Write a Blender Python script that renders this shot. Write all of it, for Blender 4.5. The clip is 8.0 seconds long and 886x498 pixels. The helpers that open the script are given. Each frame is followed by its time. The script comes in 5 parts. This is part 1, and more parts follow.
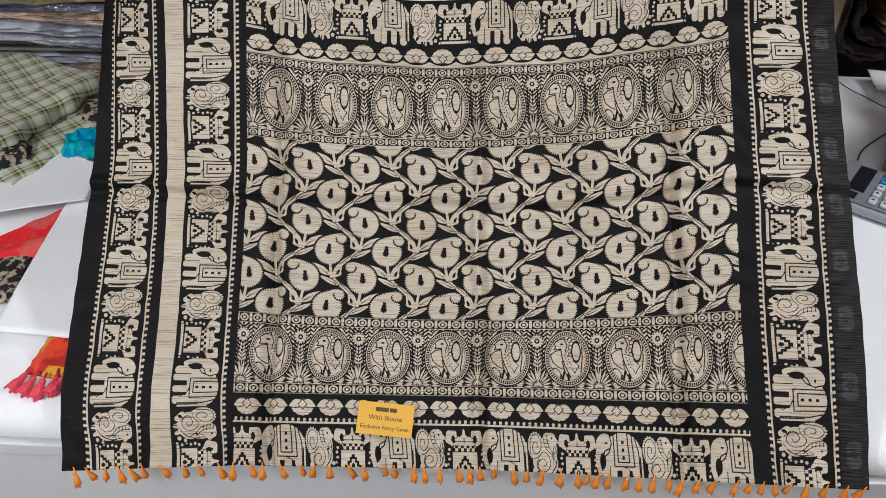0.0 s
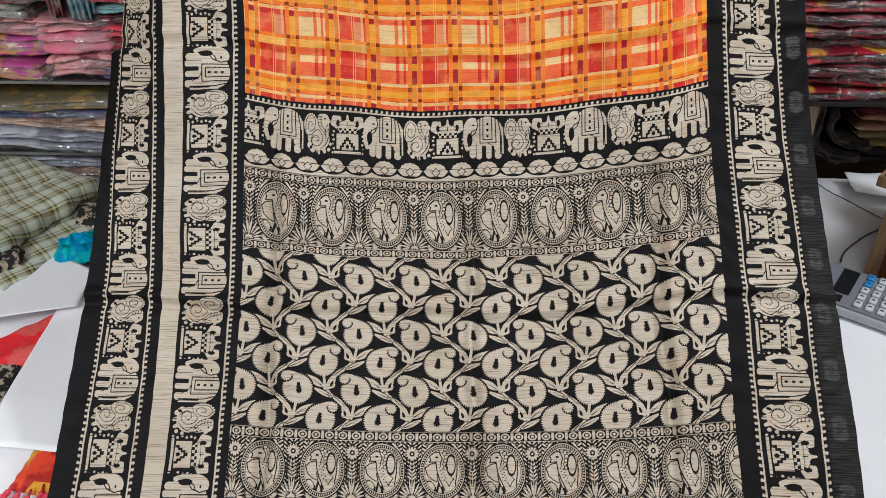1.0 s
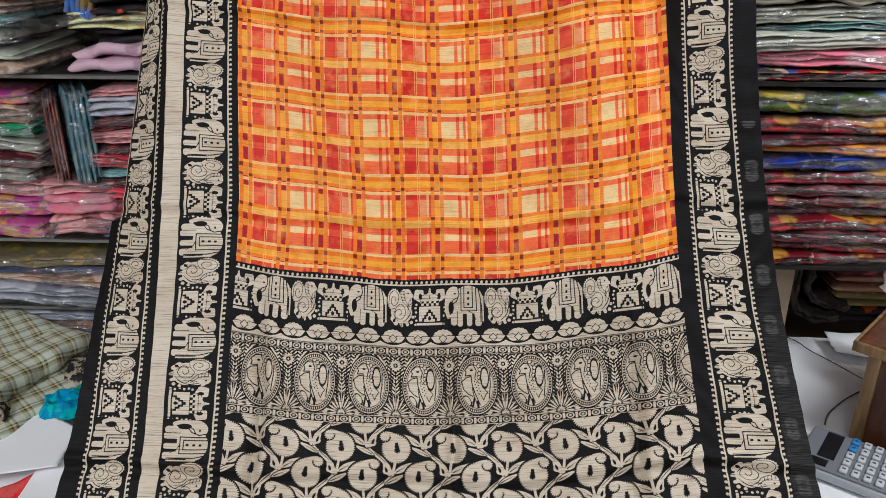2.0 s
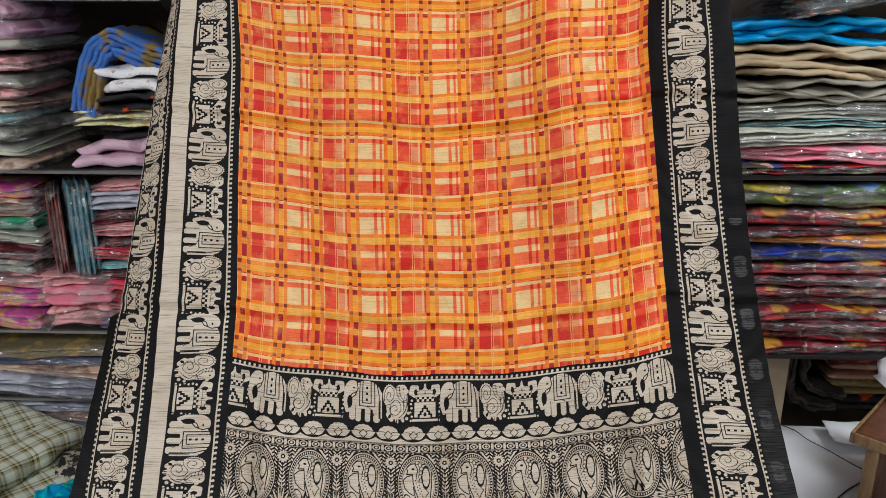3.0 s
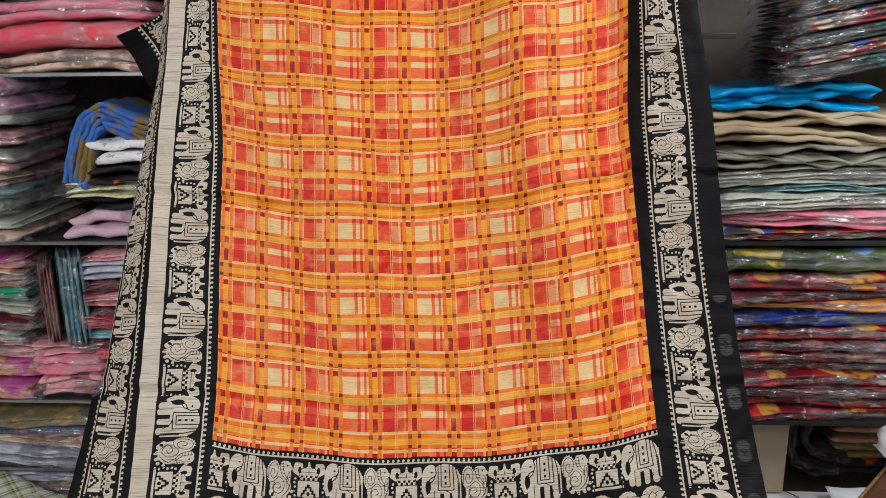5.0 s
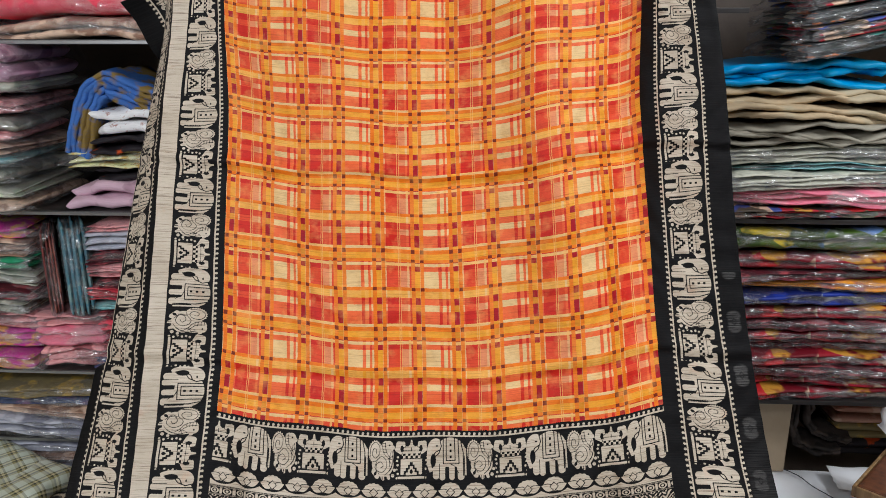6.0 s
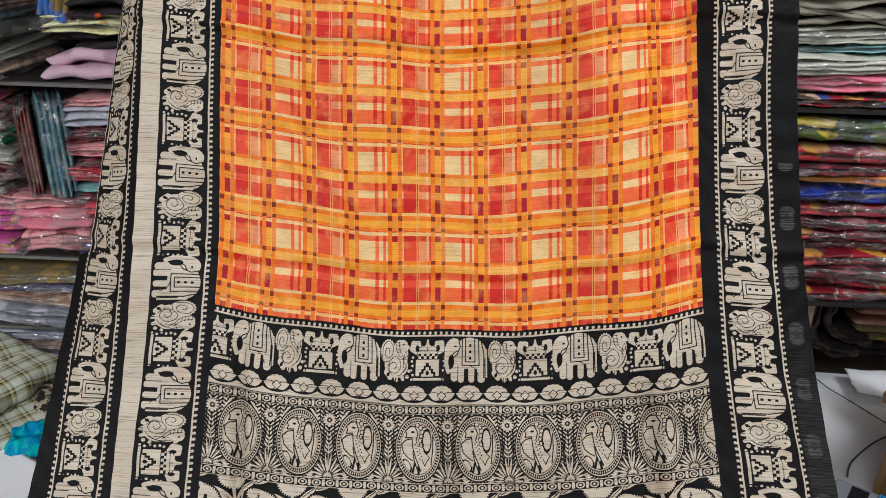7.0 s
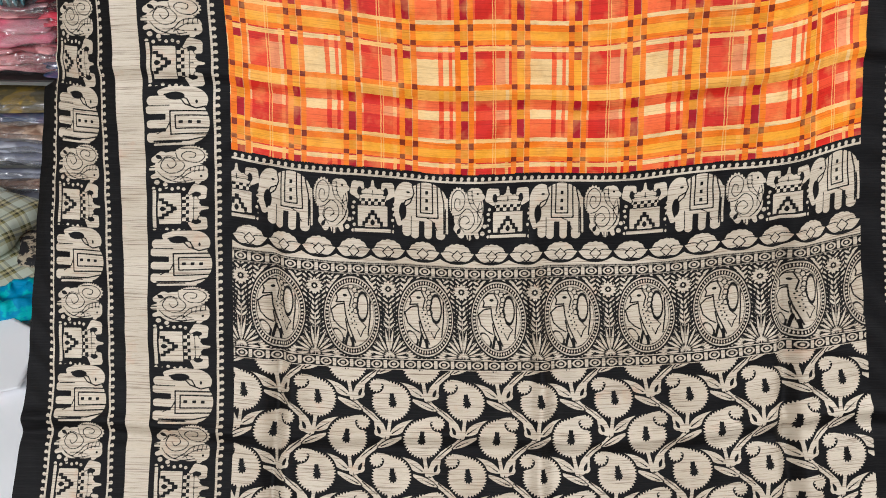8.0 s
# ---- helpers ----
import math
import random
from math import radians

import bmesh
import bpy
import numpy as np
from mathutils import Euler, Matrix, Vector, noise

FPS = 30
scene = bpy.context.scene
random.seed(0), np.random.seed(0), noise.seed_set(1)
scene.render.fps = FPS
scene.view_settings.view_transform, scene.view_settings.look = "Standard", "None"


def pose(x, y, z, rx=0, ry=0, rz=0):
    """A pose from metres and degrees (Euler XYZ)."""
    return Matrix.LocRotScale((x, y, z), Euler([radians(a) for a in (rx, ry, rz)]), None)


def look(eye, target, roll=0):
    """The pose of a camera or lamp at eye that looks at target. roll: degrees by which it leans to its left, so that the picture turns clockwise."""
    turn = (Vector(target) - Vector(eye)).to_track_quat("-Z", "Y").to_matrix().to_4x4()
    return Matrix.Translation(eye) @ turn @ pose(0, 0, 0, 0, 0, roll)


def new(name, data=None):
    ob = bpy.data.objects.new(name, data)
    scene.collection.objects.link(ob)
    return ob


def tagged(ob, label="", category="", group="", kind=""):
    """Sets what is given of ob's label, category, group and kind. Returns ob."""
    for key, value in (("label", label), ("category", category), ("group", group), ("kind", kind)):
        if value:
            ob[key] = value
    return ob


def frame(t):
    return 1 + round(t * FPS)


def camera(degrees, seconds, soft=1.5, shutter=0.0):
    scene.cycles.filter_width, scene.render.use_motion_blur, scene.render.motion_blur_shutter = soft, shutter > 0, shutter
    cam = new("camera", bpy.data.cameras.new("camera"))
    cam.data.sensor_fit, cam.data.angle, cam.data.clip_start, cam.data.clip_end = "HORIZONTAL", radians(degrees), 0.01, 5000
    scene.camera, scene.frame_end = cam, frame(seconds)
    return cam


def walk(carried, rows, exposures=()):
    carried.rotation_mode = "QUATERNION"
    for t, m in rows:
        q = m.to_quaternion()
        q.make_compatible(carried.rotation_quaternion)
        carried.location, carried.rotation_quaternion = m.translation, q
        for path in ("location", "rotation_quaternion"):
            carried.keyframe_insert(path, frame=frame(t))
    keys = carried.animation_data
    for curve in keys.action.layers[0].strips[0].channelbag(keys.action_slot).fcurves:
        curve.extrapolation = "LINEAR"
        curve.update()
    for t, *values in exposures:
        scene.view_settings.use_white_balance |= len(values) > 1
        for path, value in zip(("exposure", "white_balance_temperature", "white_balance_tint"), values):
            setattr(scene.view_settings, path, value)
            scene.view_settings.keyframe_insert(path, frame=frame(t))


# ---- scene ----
cam = camera(58.5, 8.0, soft=0.85)
PATH = [
    (0, (0.251, 0.266, 1.546), (0.133, 1.802, 0.27), -1.1),
    (0.5, (0.246, 0.272, 1.552), (0.133, 1.855, 0.336), -1.0),
    (1, (0.238, 0.282, 1.587), (0.151, 1.945, 0.479), -0.5),
    (1.5, (0.247, 0.281, 1.631), (0.168, 2.036, 0.675), 0.1),
    (1.7, (0.256, 0.279, 1.643), (0.171, 2.065, 0.748), 0.1),
    (2.8, (0.268, 0.258, 1.644), (0.185, 2.157, 1.022), 0.0),
    (3, (0.266, 0.265, 1.677), (0.185, 2.167, 1.062), 0.0),
    (3.5, (0.272, 0.269, 1.702), (0.19, 2.187, 1.141), -0.4),
    (4, (0.303, 0.258, 1.723), (0.199, 2.184, 1.195), -0.8),
    (5.3, (0.319, 0.302, 1.742), (0.201, 2.228, 1.217), -0.7),
    (5.5, (0.316, 0.298, 1.735), (0.199, 2.223, 1.202), -0.5),
    (6, (0.305, 0.304, 1.73), (0.192, 2.216, 1.153), -0.1),
    (6.5, (0.295, 0.318, 1.709), (0.19, 2.204, 1.05), 0.8),
    (7, (0.249, 0.424, 1.678), (0.171, 2.24, 0.845), 1.4),
    (7.5, (0.148, 0.618, 1.647), (0.095, 2.29, 0.551), 1.2),
    (8, (0.119, 0.671, 1.589), (0.102, 2.225, 0.33), 0.7),
]
walk(cam, [(t, look(eye, target, roll)) for t, eye, target, roll in PATH], [(0, -0.48, 5850, 9), (1.5, -0.47, 5850, 9), (3.5, -0.58, 5850, 9), (5.5, -0.57, 5850, 9), (6.5, -0.52, 5850, 9), (7.5, -0.37, 5850, 9), (8, -0.24, 5850, 9)])

# ---- light: assumed overhead lamps, seen in no view but lighting everything ----
world = bpy.data.worlds.new("shop_air")
scene.world = world
world.use_nodes = True
world.node_tree.nodes["Background"].inputs["Color"].default_value = (0.9, 0.95, 1.0, 1)
world.node_tree.nodes["Background"].inputs["Strength"].default_value = 0.05


def added_light(x, y, z, sx, sy, watts, colour=(1.0, 0.975, 0.945), aim=(0.2, 1.4, 1.0)):
    data = bpy.data.lights.new("added_lamp", "AREA")
    data.shape, data.size, data.size_y, data.energy, data.color = "RECTANGLE", sx, sy, watts, colour
    ob = new("added_lamp", data)
    ob.matrix_world = look((x, y, z), aim)
    return ob


added_light(0.15, -0.55, 2.62, 1.3, 0.25, 22)
# two side lamps added to brighten the left stacks and the right counter
added_light(-1.25, -0.45, 2.45, 0.25, 1.2, 58, aim=(-0.8, 1.9, 1.0))
added_light(1.55, 1.10, 2.62, 0.25, 1.2, 44, aim=(1.25, 1.68, 0.7))


# ---- materials ----
def srgb(r, g, b):
    return tuple(((c / 255) / 12.92 if c / 255 <= 0.04045 else ((c / 255 + 0.055) / 1.055) ** 2.4) for c in (r, g, b)) + (1.0,)


class Nodes:
    """A small helper to write node materials as expressions."""

    def __init__(self, name):
        self.mat = bpy.data.materials.new(name)
        self.mat.use_nodes = True
        self.tree = self.mat.node_tree
        self.bsdf = self.tree.nodes["Principled BSDF"]
        self.out = self.tree.nodes["Material Output"]

    def add(self, kind):
        return self.tree.nodes.new(kind)

    def put(self, value, socket):
        if isinstance(value, (int, float, tuple, list)):
            socket.default_value = value
        else:
            self.tree.links.new(value, socket)

    def math(self, op, a, b=0.0, c=0.0):
        node = self.add("ShaderNodeMath")
        node.operation = op
        for value, socket in zip((a, b, c), node.inputs):
            self.put(value, socket)
        return node.outputs[0]

    def mix(self, fac, a, b, blend="MIX"):
        node = self.add("ShaderNodeMix")
        node.data_type, node.blend_type = "RGBA", blend
        self.put(fac, node.inputs["Factor"])
        self.put(a, node.inputs[6])
        self.put(b, node.inputs[7])
        return node.outputs[2]

    def attr(self, name):
        node = self.add("ShaderNodeAttribute")
        node.attribute_name = name
        return node

    def coords(self, which="Object", scale=(1, 1, 1), turn=(0, 0, 0)):
        tex = self.add("ShaderNodeTexCoord")
        mapping = self.add("ShaderNodeMapping")
        mapping.inputs["Scale"].default_value = scale
        mapping.inputs["Rotation"].default_value = turn
        self.tree.links.new(tex.outputs[which], mapping.inputs["Vector"])
        return mapping.outputs[0]

    def scaled(self, vector, scale):
        mapping = self.add("ShaderNodeMapping")
        mapping.inputs["Scale"].default_value = scale
        self.tree.links.new(vector, mapping.inputs["Vector"])
        return mapping.outputs[0]

    def noise(self, vector, scale, detail=3.0, rough=0.55):
        node = self.add("ShaderNodeTexNoise")
        self.put(vector, node.inputs["Vector"])
        node.inputs["Scale"].default_value, node.inputs["Detail"].default_value, node.inputs["Roughness"].default_value = scale, detail, rough
        return node.outputs["Fac"]

    def ramp(self, fac, stops, mode="LINEAR"):
        node = self.add("ShaderNodeValToRGB")
        node.color_ramp.interpolation = mode
        els = node.color_ramp.elements
        while len(els) < len(stops):
            els.new(0.5)
        for el, (pos, col) in zip(els, stops):
            el.position = pos
            el.color = col if len(col) == 4 else (*col, 1)
        self.put(fac, node.inputs["Fac"])
        return node.outputs["Color"]

    def grey(self, fac, a, b, lo=0.0, hi=1.0):
        node = self.add("ShaderNodeMapRange")
        self.put(fac, node.inputs["Value"])
        for key, value in (("From Min", a), ("From Max", b), ("To Min", lo), ("To Max", hi)):
            node.inputs[key].default_value = value
        return node.outputs[0]

    def bump(self, height, strength, distance=0.002, over=None):
        node = self.add("ShaderNodeBump")
        node.inputs["Strength"].default_value, node.inputs["Distance"].default_value = strength, distance
        self.put(height, node.inputs["Height"])
        if over is not None:
            self.put(over, node.inputs["Normal"])
        return node.outputs[0]

    def done(self, colour, rough=0.6, normal=None, **more):
        self.put(colour, self.bsdf.inputs["Base Color"])
        self.put(rough, self.bsdf.inputs["Roughness"])
        if normal is not None:
            self.put(normal, self.bsdf.inputs["Normal"])
        for key, value in more.items():
            self.put(value, self.bsdf.inputs[key.replace("_", " ")])
        return self.mat


def weave(n, uv):
    """Slubs of raw silk: long streaks along the weft, and the grain of the threads."""
    slub = n.noise(n.scaled(uv, (14, 680, 1)), 1.0, 3.0, 0.7)
    fine = n.noise(n.scaled(uv, (160, 1500, 1)), 1.0, 2.0, 0.6)
    return slub, fine


def silk_print():
    """Cream tussar silk printed in black: the attribute print holds the distance into the cream."""
    n = Nodes("printed_silk")
    uv = n.attr("cloth").outputs["Vector"]
    slub, fine = weave(n, uv)
    edge = n.math("ADD", n.attr("print").outputs["Fac"], n.math("MULTIPLY", n.math("SUBTRACT", n.noise(uv, 420.0, 2.0), 0.5), 0.0008))
    mask = n.grey(edge, -0.00022, 0.00028)
    tone = n.noise(uv, 9.0, 3.0)
    cream = n.mix(n.grey(tone, 0.35, 0.7), srgb(204, 192, 173), srgb(184, 170, 149))
    cream = n.mix(n.grey(slub, 0.515, 0.66, 0.0, 0.82), cream, srgb(98, 76, 56))
    cream = n.mix(n.grey(fine, 0.45, 0.75, 0.0, 0.30), cream, srgb(150, 126, 98))
    black = n.mix(n.grey(slub, 0.45, 0.75), srgb(6, 6, 7), srgb(27, 25, 26))
    black = n.mix(n.grey(fine, 0.5, 0.8, 0.0, 0.5), black, srgb(31, 29, 28))
    ghost = n.math("MULTIPLY", n.attr("ghost").outputs["Fac"], n.grey(slub, 0.42, 0.58, 0.05, 0.6))
    black = n.mix(ghost, black, srgb(104, 102, 100))
    stain = n.grey(n.noise(uv, 21.0, 4.0, 0.65), 0.60, 0.74, 0.0, 0.34)
    cream = n.mix(stain, cream, srgb(196, 140, 104))
    colour = n.mix(mask, black, cream)
    return n.done(colour, n.grey(mask, 0, 1, 0.62, 0.5), n.bump(fine, 0.25, 0.0006, n.bump(slub, 0.3, 0.0008)), Specular_IOR_Level=n.grey(mask, 0, 1, 0.14, 0.36))


def silk_plaid():
    """Orange plaid of the saree's body: rows and columns laid over each other."""
    n = Nodes("plaid_silk")
    uv = n.attr("cloth").outputs["Vector"]
    sep = n.add("ShaderNodeSeparateXYZ")
    n.put(uv, sep.inputs[0])
    slub, fine = weave(n, uv)
    wob = n.math("MULTIPLY", n.math("SUBTRACT", n.noise(uv, 160.0, 2.0), 0.5), 0.0016)
    a = n.math("ADD", sep.outputs["X"], wob)
    s = n.math("ADD", sep.outputs["Y"], wob)
    PER = 0.1325
    row = n.math("FRACT", n.math("DIVIDE", n.math("SUBTRACT", 3.026, s), PER))
    WIDE = 0.0678
    col = n.math("FRACT", n.math("DIVIDE", n.math("ADD", a, 0.133 + 20 * WIDE), WIDE))
    cell = n.math("FRACT", n.math("DIVIDE", n.math("ADD", a, 0.133 + 20 * WIDE), 2 * WIDE))
    orange, yellow, gold = srgb(234, 120, 6), srgb(236, 162, 40), srgb(218, 140, 26)
    red, salmon, cream, dark = srgb(204, 36, 20), srgb(234, 104, 54), srgb(232, 198, 140), srgb(104, 18, 6)
    crimson, pale, coral = srgb(164, 12, 30), srgb(237, 184, 108), srgb(222, 72, 38)
    straw = srgb(237, 172, 74)
    # seen from the top of one repeat downwards
    side_a = n.ramp(row, [(0, orange), (0.040, yellow), (0.12, orange), (0.158, red), (0.168, pale), (0.21, red), (0.272, coral), (0.49, orange), (0.535, straw), (0.625, red), (0.71, coral), (0.79, red), (0.95, pale), (0.988, orange)], "CONSTANT")
    side_b = n.ramp(row, [(0, orange), (0.040, yellow), (0.12, orange), (0.158, salmon), (0.168, cream), (0.21, salmon), (0.272, cream), (0.49, orange), (0.535, straw), (0.625, salmon), (0.71, cream), (0.79, salmon), (0.95, cream), (0.988, orange)], "CONSTANT")
    thin_b = n.ramp(row, [(0, orange), (0.040, yellow), (0.12, orange), (0.158, red), (0.168, pale), (0.21, red), (0.272, salmon), (0.49, orange), (0.535, yellow), (0.625, red), (0.71, salmon), (0.79, red), (0.95, cream), (0.988, orange)], "CONSTANT")
    edge_a = n.ramp(row, [(0, orange), (0.040, straw), (0.12, orange), (0.158, pale), (0.272, cream), (0.49, orange), (0.535, cream), (0.625, salmon), (0.71, cream), (0.79, salmon), (0.95, cream), (0.988, orange)], "CONSTANT")
    inner = n.ramp(row, [(0, orange), (0.040, gold), (0.12, orange), (0.158, crimson), (0.168, pale), (0.21, crimson), (0.275, yellow), (0.49, orange), (0.535, yellow), (0.625, crimson), (0.71, gold), (0.79, crimson), (0.95, yellow), (0.988, orange)], "CONSTANT")
    band = n.ramp(row, [(0, dark), (0.040, orange), (0.12, dark), (0.158, orange), (0.49, dark), (0.533, orange), (0.988, dark)], "CONSTANT")
    base = n.mix(n.math("GREATER_THAN", cell, 0.5), side_a, side_b)

    def stripe(lo, hi, of=col):
        return n.math("MULTIPLY", n.math("GREATER_THAN", of, lo), n.math("LESS_THAN", of, hi))
    # pale lines and edges in the red cells, red stripes in the cream ones
    base = n.mix(n.math("MULTIPLY", n.math("ADD", stripe(0.331, 0.341, cell), stripe(0.354, 0.363, cell)), 0.7), base, pale)
    base = n.mix(n.math("MULTIPLY", n.math("ADD", stripe(0.165, 0.182, cell), stripe(0.445, 0.476, cell)), 0.75), base, edge_a)
    base = n.mix(n.math("MULTIPLY", stripe(0.363, 0.445, cell), 0.4), base, side_b)
    base = n.mix(n.math("ADD", stripe(0.853, 0.895, cell), stripe(0.945, 0.976, cell)), base, thin_b)
    base = n.mix(stripe(0.095, 0.24), base, inner)
    base = n.mix(n.math("MULTIPLY", n.math("ADD", stripe(0.0, 0.098), stripe(0.235, 0.33)), 0.92), base, band)
    base = n.mix(n.math("MULTIPLY", stripe(0.222, 0.236), 0.4), base, cream)
    base = n.mix(1.0, base, n.ramp(n.noise(uv, 46.0, 4.0, 0.65), [(0.30, (0.84, 0.76, 0.70)), (0.5, (0.98, 0.97, 0.96)), (0.68, (1.0, 1.0, 1.0))]), "MULTIPLY")
    base = n.mix(n.grey(n.noise(uv, 38.0, 3.0), 0.50, 0.72, 0.0, 0.30), base, srgb(244, 190, 108))
    base = n.mix(n.grey(slub, 0.52, 0.68, 0.0, 0.75), base, (0.62, 0.5, 0.42, 1), "MULTIPLY")
    base = n.mix(n.grey(fine, 0.45, 0.75, 0.0, 0.5), base, (0.72, 0.62, 0.56, 1), "MULTIPLY")
    return n.done(base, 0.55, n.bump(fine, 0.25, 0.0006, n.bump(slub, 0.3, 0.0008)), Specular_IOR_Level=0.22)


def fabric(name, colour, second=None, amount=0.5, scale=30.0, rough=0.7, cells=False, gain=1.45):
    """Folded cloth, with a print of soft patches in a second colour; layers differ a little."""
    n = Nodes(name)
    colour = tuple(min(0.9, c * gain) for c in colour[:3]) + (1,)
    at = n.coords()
    info = n.add("ShaderNodeObjectInfo")
    base = n.mix(n.grey(info.outputs["Random"], 0, 1, 0.0, 0.35), colour, tuple(c * 0.55 for c in colour[:3]) + (1,))
    if second is not None:
        if cells:
            vor = n.add("ShaderNodeTexVoronoi")
            n.put(n.scaled(at, (1, 0.6, 1.8)), vor.inputs["Vector"])
            vor.inputs["Scale"].default_value = scale
            hue = n.ramp(n.math("FRACT", n.math("MULTIPLY", vor.outputs["Color"], 7.3)), second, "CONSTANT")
            base = n.mix(n.grey(n.noise(at, scale * 0.7), 0.44, 0.50), base, hue)
        else:
            base = n.mix(n.grey(n.noise(at, scale, 3.0), 0.62 - amount * 0.3, 0.70 - amount * 0.3), base, second)
    thread = n.noise(n.scaled(at, (60, 60, 700)), 1.0, 2.0)
    base = n.mix(n.grey(thread, 0.45, 0.8, 0.0, 0.3), base, tuple(c * 0.45 for c in colour[:3]) + (1,))
    wrinkle = n.noise(n.scaled(at, (9, 9, 40)), 1.0, 4.0)
    return n.done(base, rough, n.bump(thread, 0.3, 0.001, n.bump(wrinkle, 0.6, 0.008)), Specular_IOR_Level=0.25)


def plain(name, colour, rough=0.5, grain=0.12, scale=18.0, metal=0.0, bump=0.15):
    n = Nodes(name)
    at = n.coords()
    worn = n.noise(at, scale, 5.0, 0.6)
    spot = n.noise(at, scale * 7, 3.0)
    base = n.mix(n.grey(worn, 0.35, 0.75, 0.0, grain * 2), colour, tuple(c * 0.6 for c in colour[:3]) + (1,))
    base = n.mix(n.grey(spot, 0.5, 0.8, 0.0, grain), base, tuple(c * 0.5 for c in colour[:3]) + (1,))
    return n.done(base, n.grey(worn, 0.3, 0.8, rough * 0.85, min(1.0, rough * 1.2)), n.bump(spot, bump, 0.001), Metallic=metal)


def clear_wrap():
    """Crinkled clear bags."""
    n = Nodes("clear_plastic")
    at = n.coords()
    crinkle = n.noise(n.scaled(at, (14, 18, 24)), 1.0, 3.5, 0.6)
    sharp = n.math("ABSOLUTE", n.math("SUBTRACT", crinkle, 0.5))
    normal = n.bump(sharp, 1.0, 0.032)
    clear = n.add("ShaderNodeBsdfTransparent")
    clear.inputs["Color"].default_value = (0.95, 0.95, 0.96, 1)
    gloss = n.add("ShaderNodeBsdfGlossy")
    gloss.inputs["Roughness"].default_value = 0.19
    n.put(normal, gloss.inputs["Normal"])
    milky = n.add("ShaderNodeBsdfDiffuse")
    milky.inputs["Color"].default_value = (0.8, 0.81, 0.83, 1)
    n.put(normal, milky.inputs["Normal"])
    both = n.add("ShaderNodeMixShader")
    n.put(n.grey(n.noise(at, 16.0, 4.0), 0.45, 0.75, 0.02, 0.20), both.inputs[0])
    n.put(clear.outputs[0], both.inputs[1])
    n.put(milky.outputs[0], both.inputs[2])
    shader = n.add("ShaderNodeMixShader")
    n.put(n.grey(crinkle, 0.4, 0.7, 0.04, 0.19), shader.inputs[0])
    n.put(both.outputs[0], shader.inputs[1])
    n.put(gloss.outputs[0], shader.inputs[2])
    n.put(shader.outputs[0], n.out.inputs["Surface"])
    return n.mat


def wood(name, light, deep, scale=1.0):
    n = Nodes(name)
    at = n.coords()
    grain = n.noise(n.scaled(at, (60 * scale, 60 * scale, 5 * scale)), 1.0, 5.0, 0.65)
    worn = n.noise(at, 11.0, 4.0)
    base = n.mix(n.grey(grain, 0.35, 0.68), light, deep)
    base = n.mix(n.grey(worn, 0.5, 0.75, 0.0, 0.4), base, tuple(c * 0.5 for c in deep[:3]) + (1,))
    return n.done(base, n.grey(worn, 0.3, 0.8, 0.32, 0.55), n.bump(grain, 0.2, 0.001))


PRINT, PLAID, WRAP = silk_print(), silk_plaid(), clear_wrap()


# ---- building helpers ----
def mesh_object(name, verts, faces, material, parent=None, label="", smooth=True):
    me = bpy.data.meshes.new(name)
    me.from_pydata(verts, [], faces)
    me.materials.append(material)
    me.polygons.foreach_set("use_smooth", [smooth] * len(me.polygons))
    me.update()
    ob = new(name, me)
    if parent is not None:
        ob.parent = parent
    if label:
        ob["label"] = label
    return ob


def part(name, bm, material, parent=None, label="", smooth=False):
    me = bpy.data.meshes.new(name)
    bm.normal_update()
    bm.to_mesh(me)
    bm.free()
    me.materials.append(material)
    me.polygons.foreach_set("use_smooth", [smooth] * len(me.polygons))
    ob = new(name, me)
    if parent is not None:
        ob.parent = parent
    if label:
        ob["label"] = label
    return ob


def thing(name, x, y, z, label, category, group="", kind="", turn=0.0, tilt=0.0):
    ob = new(name)
    ob.empty_display_size = 0.05
    ob.matrix_world = pose(x, y, z, 0, tilt, turn)
    return tagged(ob, label, category, group, kind)


def box(x0, x1, y0, y1, z0, z1, bevel=0.0, bm=None):
    bm = bm or bmesh.new()
    made = bmesh.ops.create_cube(bm, size=1.0)["verts"]
    bmesh.ops.transform(bm, matrix=Matrix.LocRotScale(((x0 + x1) / 2, (y0 + y1) / 2, (z0 + z1) / 2), None, (x1 - x0, y1 - y0, z1 - z0)), verts=made)
    if bevel:
        edges = list({e for v in made for e in v.link_edges})
        bmesh.ops.bevel(bm, geom=edges, offset=bevel, segments=2, affect="EDGES", profile=0.6)
    return bm


